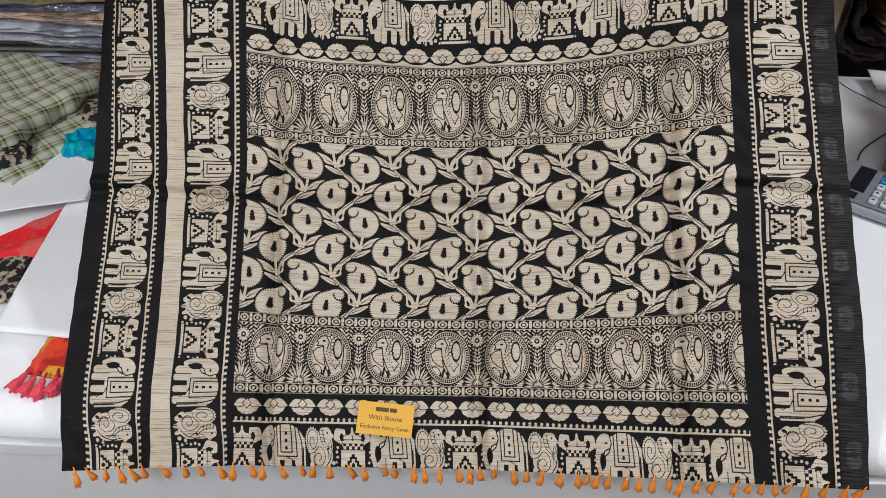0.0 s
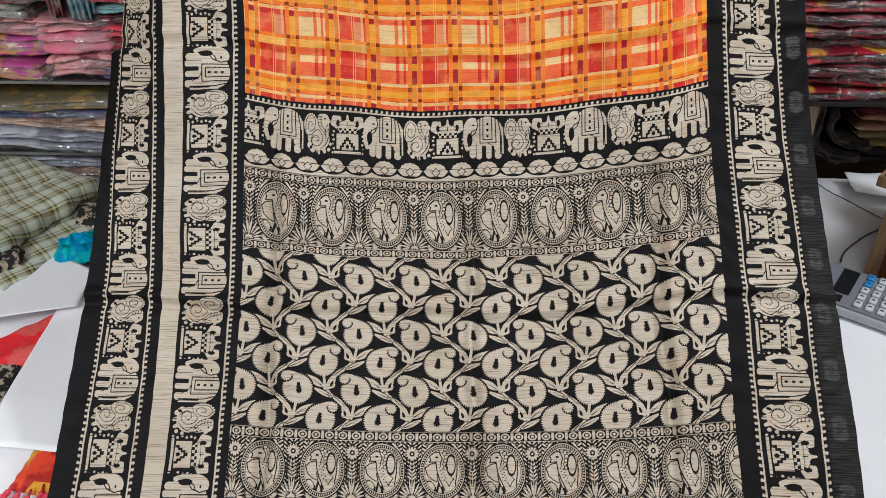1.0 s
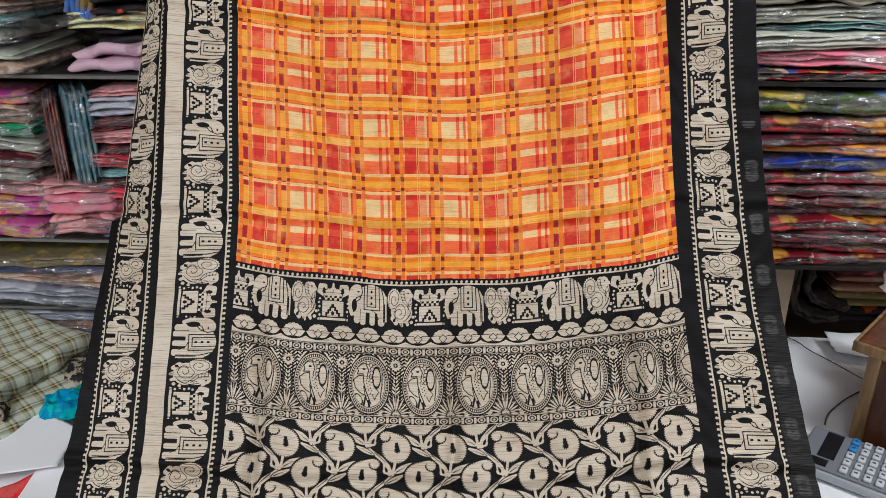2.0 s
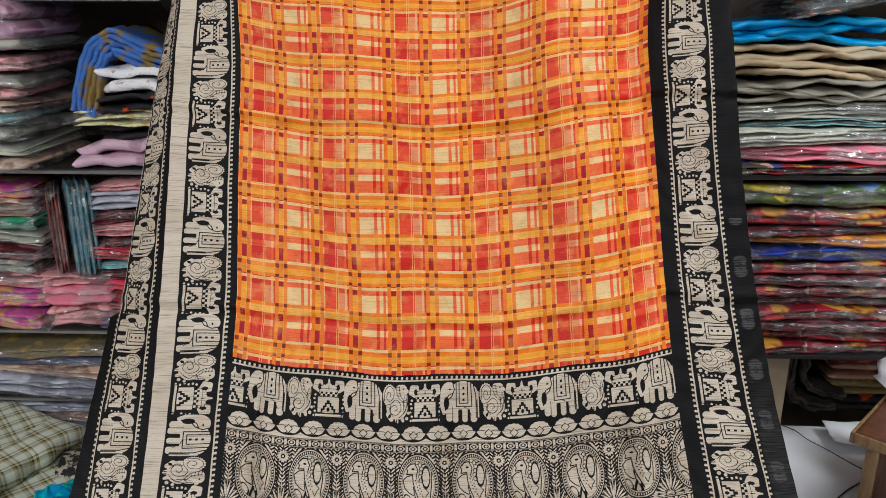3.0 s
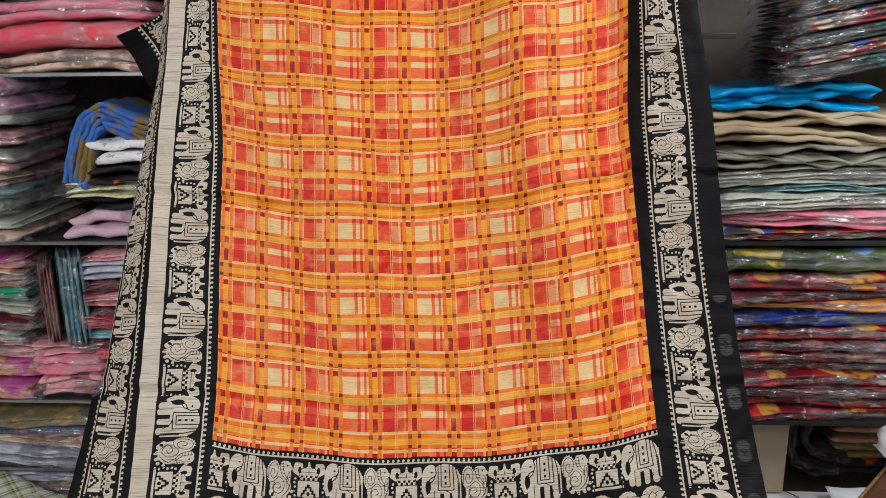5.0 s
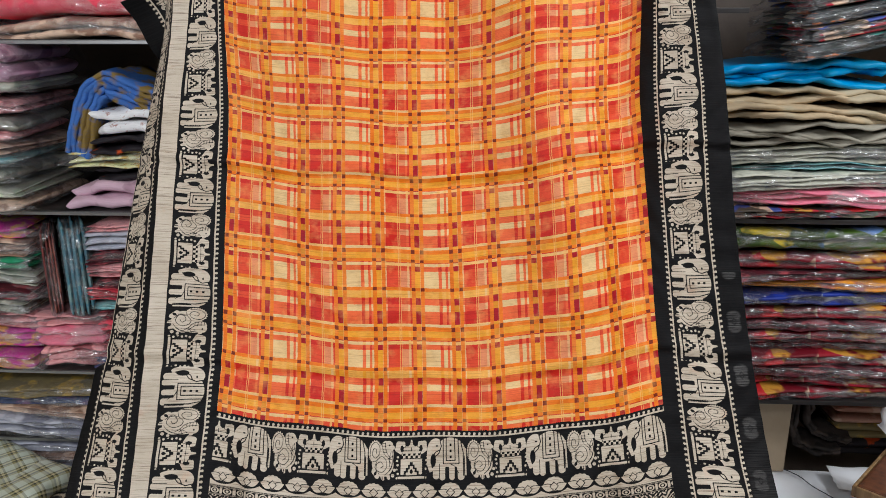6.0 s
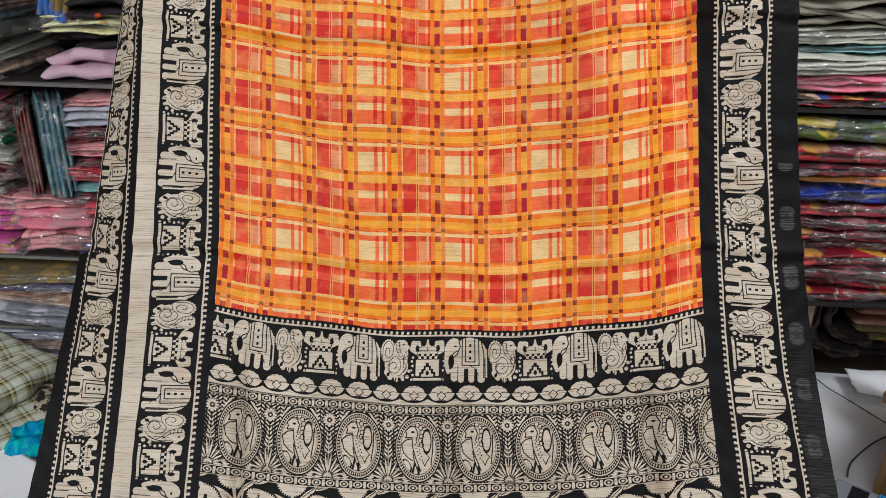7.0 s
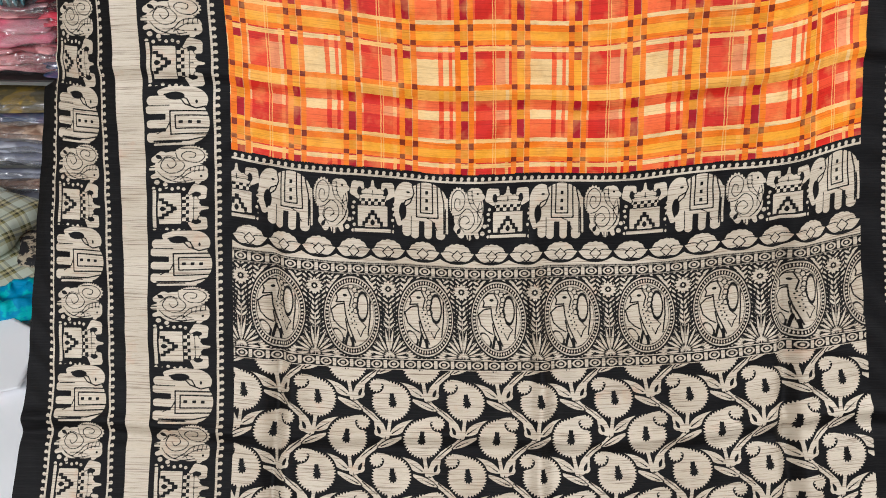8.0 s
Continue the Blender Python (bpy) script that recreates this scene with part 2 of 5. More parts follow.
def slab(width, depth, height, segs, wobble, seed, sag=0.0, bulge=0.5, base=0.0, shift=0.0):
    """Verts and faces of one soft folded layer: a rounded cross-section drawn along x, with uneven edges."""
    ring, verts, faces = 14, [], []
    for i in range(segs + 1):
        t = 0.5 - 0.5 * math.cos(math.pi * i / segs)
        x = (t - 0.5) * width
        end = max(0.12, 1 - abs(2 * t - 1) ** 18) ** 0.5
        for k in range(ring):
            ang = 2 * math.pi * k / ring
            c, sn = math.cos(ang), math.sin(ang)
            py = math.copysign(abs(c) ** 0.36, c) * depth / 2 * (0.95 + 0.05 * end)
            pz = math.copysign(abs(sn) ** bulge, sn) * height / 2 * end
            w = noise.noise((x * 7 + seed, py * 5, seed * 1.7)) * wobble
            w2 = noise.noise((x * 16 + seed * 2.3, 3.1, seed)) * wobble * 1.6
            if wobble > 0.006:
                w += noise.noise((x * 34 + py * 22, py * 30 - x * 12, seed)) * 0.0035
                w += (abs(noise.noise((x * 10 + py * 8, seed * 3.1, py * 4))) - 0.25) * wobble * 0.9
            verts.append((x + w2 * 0.6, py + w2 + shift, base + height / 2 + pz + w - sag * (2 * t - 1) ** 2))
    for i in range(segs):
        for k in range(ring):
            a, b = i * ring + k, i * ring + (k + 1) % ring
            faces.append((a, b, b + ring, a + ring))
    faces.append(tuple(range(ring - 1, -1, -1)))
    faces.append(tuple(segs * ring + k for k in range(ring)))
    return verts, faces


def folded_cloth(name, x, y, z, width, depth, height, layers, material, label, wrapped=True, turn=0.0, tilt=0.0, group="", seed=1.0, wobble=0.003, sag=0.0, upright=False):
    """One folded saree or cloth lying flat: its layers as one mesh, and the clear bag round it."""
    top = thing(name, x, y, z, label, "folded cloth", group, turn=turn, tilt=tilt)
    h = height / layers
    for k in range(layers):
        grow = 1 + 0.07 * noise.noise((seed, k * 3.3, 1.1))
        v, f = slab(width * grow, depth * grow, h * 1.02, 26 if wobble < 0.01 else 54, wobble, seed + k * 5.1, sag, 0.72 if wobble < 0.01 else 0.5, k * h, 0.010 * noise.noise((k * 2.2, seed, 0.4)))
        if upright:
            v = [(px, pz - height / 2, py + depth / 2) for px, py, pz in v]
        mesh_object("fold", v, f, material, top)
    if wrapped:
        v, f = bag(width, depth, height, seed + 77, sag)
        if upright:
            v = [(px, pz - height / 2, py + depth / 2) for px, py, pz in v]
        mesh_object("plastic_wrap", v, f, WRAP, top, "crinkled clear plastic bag", True)
    return top


def bag(width, depth, height, seed, sag):
    """A loose clear bag round a folded cloth, with flattened crumpled ends."""
    segs, ring, verts, faces = 64, 18, [], []
    for i in range(segs + 1):
        t = i / segs
        x = (t - 0.5) * width * 1.16
        inside = min(1.0, (0.5 - abs(t - 0.5)) / 0.075)
        for k in range(ring):
            ang = 2 * math.pi * k / ring
            c, sn = math.cos(ang), math.sin(ang)
            loose = 0.0085 + 0.016 * (1 - inside)
            w = noise.noise((x * 24 + seed, c * 3.0, sn * 2 + seed)) * loose
            w2 = noise.noise((x * 34 + seed * 2.3, sn * 3.0, c * 2)) * loose
            py = math.copysign(abs(c) ** 0.3, c) * depth / 2 * (0.93 + 0.09 * inside)
            pz = math.copysign(abs(sn) ** 0.5, sn) * height / 2 * (0.30 + 0.76 * inside)
            lift = height * 0.5 - 0.25 * height * (1 - inside)
            verts.append((x + w2, py * 1.02 + w2, max(0.0, lift + pz + w - sag * (2 * t - 1) ** 2)))
    for i in range(segs):
        for k in range(ring):
            a, b = i * ring + k, i * ring + (k + 1) % ring
            faces.append((a, b, b + ring, a + ring))
    return verts, faces


# ---- large structure ----
CREAM_WALL = plain("beige_wall_paint", srgb(190, 176, 152), 0.7, 0.15)
DARK_WALL = plain("dark_back_panel", srgb(122, 110, 100), 0.7, 0.2)
GREY_LAMINATE = plain("grey_laminate", srgb(224, 226, 230), 0.4, 0.06, 6.0)
WHITE_SHEET = plain("white_mattress_sheet", srgb(247, 248, 250), 0.8, 0.05, 7.0)
BOARD = plain("dark_shelf_board", srgb(42, 39, 38), 0.45, 0.2)
BOARD_EDGE = plain("aluminium_edge", srgb(150, 150, 150), 0.35, 0.12, 30.0, 0.8)
FLOOR = plain("floor_tile", srgb(170, 165, 158), 0.3, 0.1, 5.0)
CEIL = plain("ceiling_paint", srgb(226, 224, 218), 0.8, 0.04, 4.0)

SHELF_Y, TOP_Z = 2.02, 0.585


def structure(name, bm, material, label):
    return tagged(part(name, bm, material), label, name.split("_")[0], kind="structure")


structure("floor", box(-2.4, 2.6, -2.2, 2.7, -0.08, 0.0), FLOOR, "pale grey tiled shop floor")
structure("ceiling", box(-2.4, 2.6, -2.2, 2.7, 2.75, 2.85), CEIL, "white painted shop ceiling")
structure("wall_north", box(-2.4, 2.6, 2.52, 2.7, 0.0, 2.75), DARK_WALL, "dark panelled wall behind the shelves")
structure("wall_south", box(-2.4, 2.6, -2.3, -2.2, 0.0, 2.75), CREAM_WALL, "beige painted shop wall")
structure("wall_west", box(-2.5, -2.4, -2.2, 2.7, 0.0, 2.75), CREAM_WALL, "beige painted shop wall")
structure("wall_east", box(2.6, 2.7, -2.2, 2.7, 0.0, 2.75), CREAM_WALL, "beige painted shop wall")


def sheet_top():
    """The white sheet over the mattress: a soft uneven top with a rounded front edge."""
    verts, faces, nx, ny = [], [], 120, 50
    for j in range(ny + 1):
        for i in range(nx + 1):
            x = -2.0 + 4.1 * i / nx
            t = j / ny
            y = 0.992 + 1.165 * t
            z = TOP_Z + 0.004 * noise.noise((x * 3, y * 4, 0.3)) + 0.0025 * noise.noise((x * 11, y * 9, 4.0))
            z -= 0.02 * max(0.0, 1 - t * 30) ** 2
            verts.append((x, y - 0.004 * max(0.0, 1 - t * 30), z))
    for j in range(ny):
        for i in range(nx):
            a = j * (nx + 1) + i
            faces.append((a, a + 1, a + nx + 2, a + nx + 1))
    front = [(verts[i][0], 0.990, TOP_Z - 0.05 + 0.004 * noise.noise((i * 0.3, 0, 0))) for i in range(nx + 1)]
    start = len(verts)
    verts += front
    for i in range(nx):
        faces.append((start + i, start + i + 1, i + 1, i))
    return verts, faces


counter = thing("counter", 0.05, 1.48, 0.0, "low grey laminate counter with a white sheet over its mattress", "counter")
counter.matrix_world = Matrix.Identity(4)
part("counter_body", box(-2.0, 2.1, 1.002, 2.15, 0.0, TOP_Z - 0.062, 0.003), GREY_LAMINATE, counter)
part("mattress", box(-1.99, 2.09, 1.005, 2.15, TOP_Z - 0.058, TOP_Z - 0.024, 0.004), WHITE_SHEET, counter)
mesh_object("sheet", *sheet_top(), WHITE_SHEET, counter, "white cotton sheet")
part("edge_strip", box(-2.0, 2.1, 0.981, 1.000, TOP_Z - 0.085, TOP_Z - 0.058, 0.003), GREY_LAMINATE, counter, "pale grey edge strip")


def shelf_unit(name, x0, x1, boards, label, uprights, edged=True, short=()):
    top = thing(name, (x0 + x1) / 2, SHELF_Y + 0.2, 0.0, label, "shelf")
    top.matrix_world = Matrix.Identity(4)
    for z in boards:
        board = part("shelf_board", box(x0, x1, SHELF_Y, SHELF_Y + 0.47, z - 0.011, z, 0.0015), BOARD, top)
        if edged:
            part("edge_strip", box(x0, x1, SHELF_Y - 0.004, SHELF_Y - 0.0005, z - 0.009, z - 0.002), BOARD_EDGE, board, "thin metal edge strip")
    for z, end in short:
        part("shelf_board", box(x0, end, SHELF_Y, SHELF_Y + 0.47, z - 0.011, z, 0.0015), BOARD, top)
    for x in uprights:
        part("upright", box(x - 0.01, x + 0.01, SHELF_Y + 0.004, SHELF_Y + 0.49, TOP_Z + 0.01, 2.6, 0.0015), BOARD, top)
    return top


shelf_unit("shelf_unit", -1.75, -0.13, (0.70, 0.888, 1.290, 1.672, 2.1), "dark shelf unit crammed with folded sarees", (-1.76, -0.12))
shelf_unit("shelf_unit", 0.30, 1.9, (0.855, 1.292, 2.1), "dark shelf unit with stacked wrapped sarees", (0.29, 1.91), False, ((1.735, 0.83),))


# ---- the saree: drape ----
S_NODES = np.linspace(-0.3, 2.2, 501)
LEAN = np.radians(np.interp(S_NODES, [-0.3, 0, 0.4, 0.6, 0.75, 1.0, 1.5, 2.2], [60, 56, 47, 32, 25, 20, 15, 10]))
STEP = S_NODES[1] - S_NODES[0]
PROF_Y = np.concatenate([[0], np.cumsum(np.sin(LEAN[:-1]) * STEP)])
PROF_Z = np.concatenate([[0], np.cumsum(np.cos(LEAN[:-1]) * STEP)])
PROF_Y += 1.458 - np.interp(0.75, S_NODES, PROF_Y)
PROF_Z += 1.109 - np.interp(0.75, S_NODES, PROF_Z)

# lengthwise lines of the cloth: outer edge, margin, cream strip, body's two sides, far border, far edge
FLAT = np.array([-0.395, -0.353, -0.254, -0.228, -0.134, 0.627, 0.747, 0.80])
LINE_S = np.array([0, 0.08, 0.2, 0.4, 0.52, 0.64, 0.82, 1.04, 1.28, 1.45, 1.8])
LINES = np.array([
    [-0.362, -0.392, -0.394, -0.391, -0.386, -0.376, -0.348, -0.320, -0.280, -0.252, -0.23],
    [-0.324, -0.350, -0.353, -0.353, -0.356, -0.353, -0.329, -0.302, -0.272, -0.248, -0.227],
    [-0.232, -0.253, -0.256, -0.262, -0.269, -0.267, -0.262, -0.256, -0.252, -0.240, -0.22],
    [-0.203, -0.224, -0.226, -0.233, -0.241, -0.237, -0.232, -0.229, -0.224, -0.213, -0.19],
    [-0.111, -0.127, -0.131, -0.133, -0.137, -0.139, -0.135, -0.143, -0.142, -0.150, -0.155],
    [0.634, 0.632, 0.626, 0.621, 0.612, 0.599, 0.586, 0.573, 0.555, 0.556, 0.55],
    [0.747, 0.750, 0.750, 0.743, 0.732, 0.712, 0.688, 0.662, 0.648, 0.630, 0.60],
    [0.790, 0.799, 0.800, 0.790, 0.776, 0.757, 0.730, 0.703, 0.686, 0.667, 0.63],
])
FINE_S = np.linspace(0, 1.8, 361)
KERNEL = np.hanning(27) / np.hanning(27).sum()
SMOOTH = np.array([np.convolve(np.pad(np.interp(FINE_S, LINE_S, row), 13, "edge"), KERNEL, "valid") for row in LINES])


def ridge(t, width):
    return np.exp(-((t / width) ** 2))


def drape(a, s):
    """World places of cloth points: a across the cloth, s up from its fringed end."""
    a, s = np.asarray(a, float), np.asarray(s, float)
    v = np.clip((a + 0.134) / 0.761, 0, 1)
    right = np.interp(s, [0, 0.1, 0.2, 0.5, 0.75, 1.2, 1.6], [0, 0.01, 0.027, 0.036, 0.028, 0.035, 0.04])
    belly = np.interp(s, [0, 0.1, 0.2, 0.5, 0.75, 1.2, 1.6], [0, -0.002, -0.014, -0.028, -0.037, -0.045, -0.05])
    along = s - 0.26 * np.clip(s - 0.94, 0, 9) ** 2 * (s < 1.44) - np.where(s >= 1.44, 0.065 + 0.1 * (s - 1.44), 0)
    along = along + right * v + belly * 4 * v * (1 - v)
    # the hem hangs lowest at the double border
    along = along - np.interp(a, [-0.395, -0.13, 0.24, 0.8], [0.034, 0.014, 0.004, 0.008]) * np.clip(1 - s / 0.22, 0, 1)
    # creases where the cloth was folded: across, and along
    along = along + 0.0035 * np.sin(a * 31 + s * 9) * np.clip(s - 0.3, 0, 0.5)
    y, z = np.interp(along, S_NODES, PROF_Y), np.interp(along, S_NODES, PROF_Z)
    lean = np.interp(along, S_NODES, LEAN)
    cols = np.array([np.interp(s, FINE_S, row) for row in SMOOTH])
    k = np.clip(np.searchsorted(FLAT, a, side="right") - 1, 0, 6)
    idx = np.arange(a.size)
    f = (a - FLAT[k]) / (FLAT[k + 1] - FLAT[k])
    x = cols[k, idx] * (1 - f) + cols[k + 1, idx] * f
    # what the outer border loses in width it gains in depth, as it turns away
    wide = np.clip(FLAT[2] - a, 0, 1)
    near = np.clip(cols[2] - cols[0], 0.01, 0.141) / 0.141
    back = 0.62 * wide * np.sqrt(np.clip(1 - near**2, 0, 1)) * np.clip((s - 0.55) / 0.3, 0, 1)
    x = x - 0.43 * back
    out = -back
    # higher up the black margin is tucked behind the border
    tuck = np.clip(-0.356 - a, 0, 1) * np.clip((s - 0.80) / 0.05, 0, 1)
    x = x + 1.5 * tuck
    out -= 0.9 * tuck
    slack = np.clip((s - 0.5) / 0.6, 0, 1)
    out += slack * (0.010 * np.sin((a - 0.05) * 17 + 1.2 * s) + 0.030 * ridge(a - 0.49 + 0.12 * (s - 1.0), 0.055) - 0.026 * ridge(a - 0.60, 0.04) - 0.012 * ridge(a - 0.36 + 0.2 * (s - 1.0), 0.05) + 0.010 * ridge(a - 0.10 - 0.25 * (s - 1.1), 0.06))
    out += 0.006 * np.sin(a * 9 + s * 5) * np.clip(s / 0.4, 0, 1)
    for level, size in ((0.402, 0.005), (0.824, 0.003), (1.172, 0.0035)):
        t = s - level - 0.006 * np.sin(a * 14)
        out += size * (ridge(t - 0.006, 0.009) - 0.8 * ridge(t + 0.010, 0.010))
    low = np.clip((0.75 - s) / 0.2, 0, 1)
    for place, size in ((-0.083, -0.014), (0.236, 0.012), (0.532, -0.014)):
        t = a - place - 0.004 * np.sin(s * 22 + place * 40)
        out += low * size * (ridge(t, 0.010) - 0.5 * ridge(t - 0.02, 0.014))
    hem = np.clip((0.08 - s) / 0.08, 0, 1)
    out += hem * (0.006 * np.sin(a * 43) + 0.004 * np.sin(a * 97 + 1))
    out += 0.0016 * np.sin(a * 61 + 7 * np.sin(s * 13)) * np.sin(s * 57 + 5 * np.sin(a * 19))
    y = y - out * np.cos(lean)
    z = z + out * np.sin(lean)
    return np.stack([x, y, z], -1)


# ---- the saree: print, as distances into the cream (metres) ----
def circle(p, q, x, y, r):
    return r - np.hypot(p - x, q - y)


def oval(p, q, x, y, rx, ry, turn=0.0):
    c, sn = math.cos(turn), math.sin(turn)
    u, w = (p - x) * c + (q - y) * sn, -(p - x) * sn + (q - y) * c
    k = np.hypot(u / rx, w / ry)
    return (1 - k) * min(rx, ry) * np.clip(0.6 + 0.4 * k, 0.6, 1.4)


def rect(p, q, x0, x1, y0, y1):
    return np.minimum(np.minimum(p - x0, x1 - p), np.minimum(q - y0, y1 - q))


def stroke(p, q, x0, y0, x1, y1, r, r1=None):
    dx, dy = x1 - x0, y1 - y0
    t = np.clip(((p - x0) * dx + (q - y0) * dy) / (dx * dx + dy * dy + 1e-12), 0, 1)
    return r + ((r if r1 is None else r1) - r) * t - np.hypot(p - x0 - t * dx, q - y0 - t * dy)


def leaf(p, q, x0, y0, x1, y1, r):
    """A pointed leaf between two points."""
    dx, dy = x1 - x0, y1 - y0
    ln = math.hypot(dx, dy)
    u = ((p - x0) * dx + (q - y0) * dy) / ln
    w = np.abs((p - x0) * -dy + (q - y0) * dx) / ln
    t = np.clip(u / ln, 0, 1)
    return np.where((u > 0) & (u < ln), r * np.sin(np.pi * t**0.8) - w, -np.hypot(np.where(u < 0, u, u - ln), w))


def ring(d, half, at=0.0):
    return half - np.abs(d - at)


def join(*ds):
    return np.maximum.reduce(ds)


def cut(d, *ds):
    for o in ds:
        d = np.minimum(d, -o)
    return d


def path(p, q, points, r):
    """A line through several points."""
    return join(*(stroke(p, q, *points[k], *points[k + 1], r) for k in range(len(points) - 1)))


def curl(p, q, points, r):
    """A smooth line through several points."""
    fine = []
    ends = [points[0], *points, points[-1]]
    for k in range(1, len(ends) - 2):
        a, b, c, d = (np.array(e, float) for e in ends[k - 1:k + 3])
        for t in (0.0, 0.25, 0.5, 0.75):
            fine.append(tuple(0.5 * (2 * b + (c - a) * t + (2 * a - 5 * b + 4 * c - d) * t**2 + (3 * b - a - 3 * c + d) * t**3)))
    return path(p, q, fine + [points[-1]], r)


def elephant(p, q):
    """Facing towards lower p; about 66 by 68 mm."""
    d = join(rect(p, q, 19, 62, 20, 52), oval(p, q, 40, 46, 24.5, 22.5), oval(p, q, 15, 47, 14.5, 20), stroke(p, q, 16, 26, 16, 6, 5.6), stroke(p, q, 26, 26, 26, 3, 4.8), stroke(p, q, 42, 22, 42, 3, 4.6), stroke(p, q, 56, 30, 57, 4, 5.8))
    d = join(d, stroke(p, q, 4.8, 44, 3.6, 26, 4.4, 3.5), stroke(p, q, 3.6, 26, 6.5, 15, 3.5, 2.8), stroke(p, q, 6.5, 15, 11.5, 17, 2.8, 2.0))
    d = cut(d, oval(p, q, 10.8, 31, 4.5, 10.5), stroke(p, q, 34, -6, 34, 16, 3.4), stroke(p, q, 49, -6, 49, 9, 2.6))
    lines = join(path(p, q, [(22, 64), (24.5, 54), (20, 42), (10.5, 34), (14, 44), (22, 48)], 0.8), oval(p, q, 17, 54.5, 2.3, 1.4))
    lines = join(lines, path(p, q, [(27.5, 69), (27.5, 25), (54, 25), (52.5, 66)], 0.8), path(p, q, [(32.5, 69), (32.5, 30.5), (47.5, 30.5), (46.5, 69)], 0.8))
    lines = join(lines, rect(p, q, 38.2, 41.6, 34, 38.5), rect(p, q, 38.2, 41.6, 44, 48.5), rect(p, q, 38.2, 41.6, 54, 58.5), path(p, q, [(57, 62), (61, 44), (61.3, 6)], 0.8), stroke(p, q, 21.3, 25, 21.2, 3, 0.6), path(p, q, [(40, 24.5), (47, 21), (53, 10)], 0.6))
    d = cut(d, lines)
    return join(d, stroke(p, q, 64.6, 50, 65.2, 7, 1.2))


def peacock(p, q):
    """A swirling bird, about 48 by 68 mm, local from 0 to 48."""
    edge = 0.7 * np.cos(np.arctan2(q - 44, p - 12) * 30)
    d = join(oval(p, q, 26, 26, 19.5, 20), oval(p, q, 12, 46, 12, 19) + edge, oval(p, q, 33, 44, 12, 21, 0.15), circle(p, q, 36, 57, 8), leaf(p, q, 39, 58, 49, 50, 3.0), stroke(p, q, 12, 14, 16, 6, 6, 4), stroke(p, q, 26, 12, 27, 3, 5.5, 3.5), stroke(p, q, 34, 12, 37, 4, 3.6, 2.6), circle(p, q, 44, 8, 3.0), circle(p, q, 47, 17, 2.6))
    lines = join(curl(p, q, [(3, 36), (4, 54), (12, 62), (20, 55), (19, 42), (12, 36), (7, 42), (9, 51), (14, 50), (14, 44)], 0.6), curl(p, q, [(8, 30), (15, 32), (23, 39), (31, 34), (33, 22), (25, 13), (15, 17), (15, 26), (22, 30), (27, 24), (22, 20)], 0.6), curl(p, q, [(23.5, 66), (25, 52), (29, 42), (37, 34), (38, 22)], 0.55), curl(p, q, [(30, 62), (31, 50), (35, 42), (41, 34)], 0.55), curl(p, q, [(40, 46), (38, 34), (42, 24), (36, 14)], 0.5))
    for k in range(4):
        lines = join(lines, stroke(p, q, 24 + k * 0.8, 61 - k * 5, 31 + k * 0.8, 60 - k * 5, 0.5))
    lines = join(lines, circle(p, q, 37.5, 57.5, 1.5), curl(p, q, [(42, 48), (44, 32), (40, 18), (30, 9)], 0.55), curl(p, q, [(15, 30), (12, 20), (20, 10)], 0.55), leaf(p, q, 11, 7, 15, 15, 2.4), stroke(p, q, 25.5, -1, 25.5, 6, 0.7), stroke(p, q, 29.5, -1, 29.5, 6, 0.7), stroke(p, q, 37, 36, 44, 40, 0.5))
    return cut(d, lines)


def temple(p, q):
    """A stepped shrine with two curls, local from 0 to 44."""
    d = join(rect(p, q, 0, 44, 2, 6), rect(p, q, 4, 40, 9, 34), rect(p, q, 5, 39, 43, 46.5), circle(p, q, 22, 51, 6.5), circle(p, q, 13.5, 50, 5), circle(p, q, 30.5, 50, 5), stroke(p, q, 22, 54, 22, 64, 3, 1.3))
    checks = np.where((np.floor(p / 4.1) + np.floor((q - 35) / 4.0)) % 2 == 0, 1.4, -1.4)
    d = join(d, np.minimum(checks, rect(p, q, 6, 38, 35, 42.6)))
    steps = join(rect(p, q, 9.5, 34.5, 9.5, 15), rect(p, q, 13, 31, 14, 20), rect(p, q, 16.5, 27.5, 19, 25), rect(p, q, 19.5, 24.5, 24, 29))
    inner = join(rect(p, q, 13, 31, 8, 12.5), rect(p, q, 16.5, 27.5, 11, 17.5), rect(p, q, 19.5, 24.5, 16, 22.5))
    d = join(cut(d, steps), inner)
    d = cut(d, leaf(p, q, 22, 10, 22, 18, 2.8), stroke(p, q, 8, 48.2, 36, 48.2, 0.5), stroke(p, q, 22, 47, 22, 53, 0.6))
    for side in (1, -1):
        m = 22 + (p - 22) * side
        curl = join(stroke(m, q, 4.5, 43.5, -1.5, 50, 1.6, 4.2), stroke(m, q, -1.5, 50, 0.5, 59, 4.2, 4.4), stroke(m, q, 0.5, 59, 8.5, 60, 4.2, 2.8), stroke(m, q, 8.5, 60, 9.8, 55.5, 2.6, 2.0))
        d = join(cut(d, curl + 1.1), curl)
    return d


def beads(p, q):
    d = np.full_like(p, -9.0)
    for x, y in ((0, 6), (1.5, 13), (-1, 20), (1, 27), (0, 34), (1.5, 40)):
        d = join(d, circle(p, q, x, y, 2.0))
    return d


UNIT = 165.5


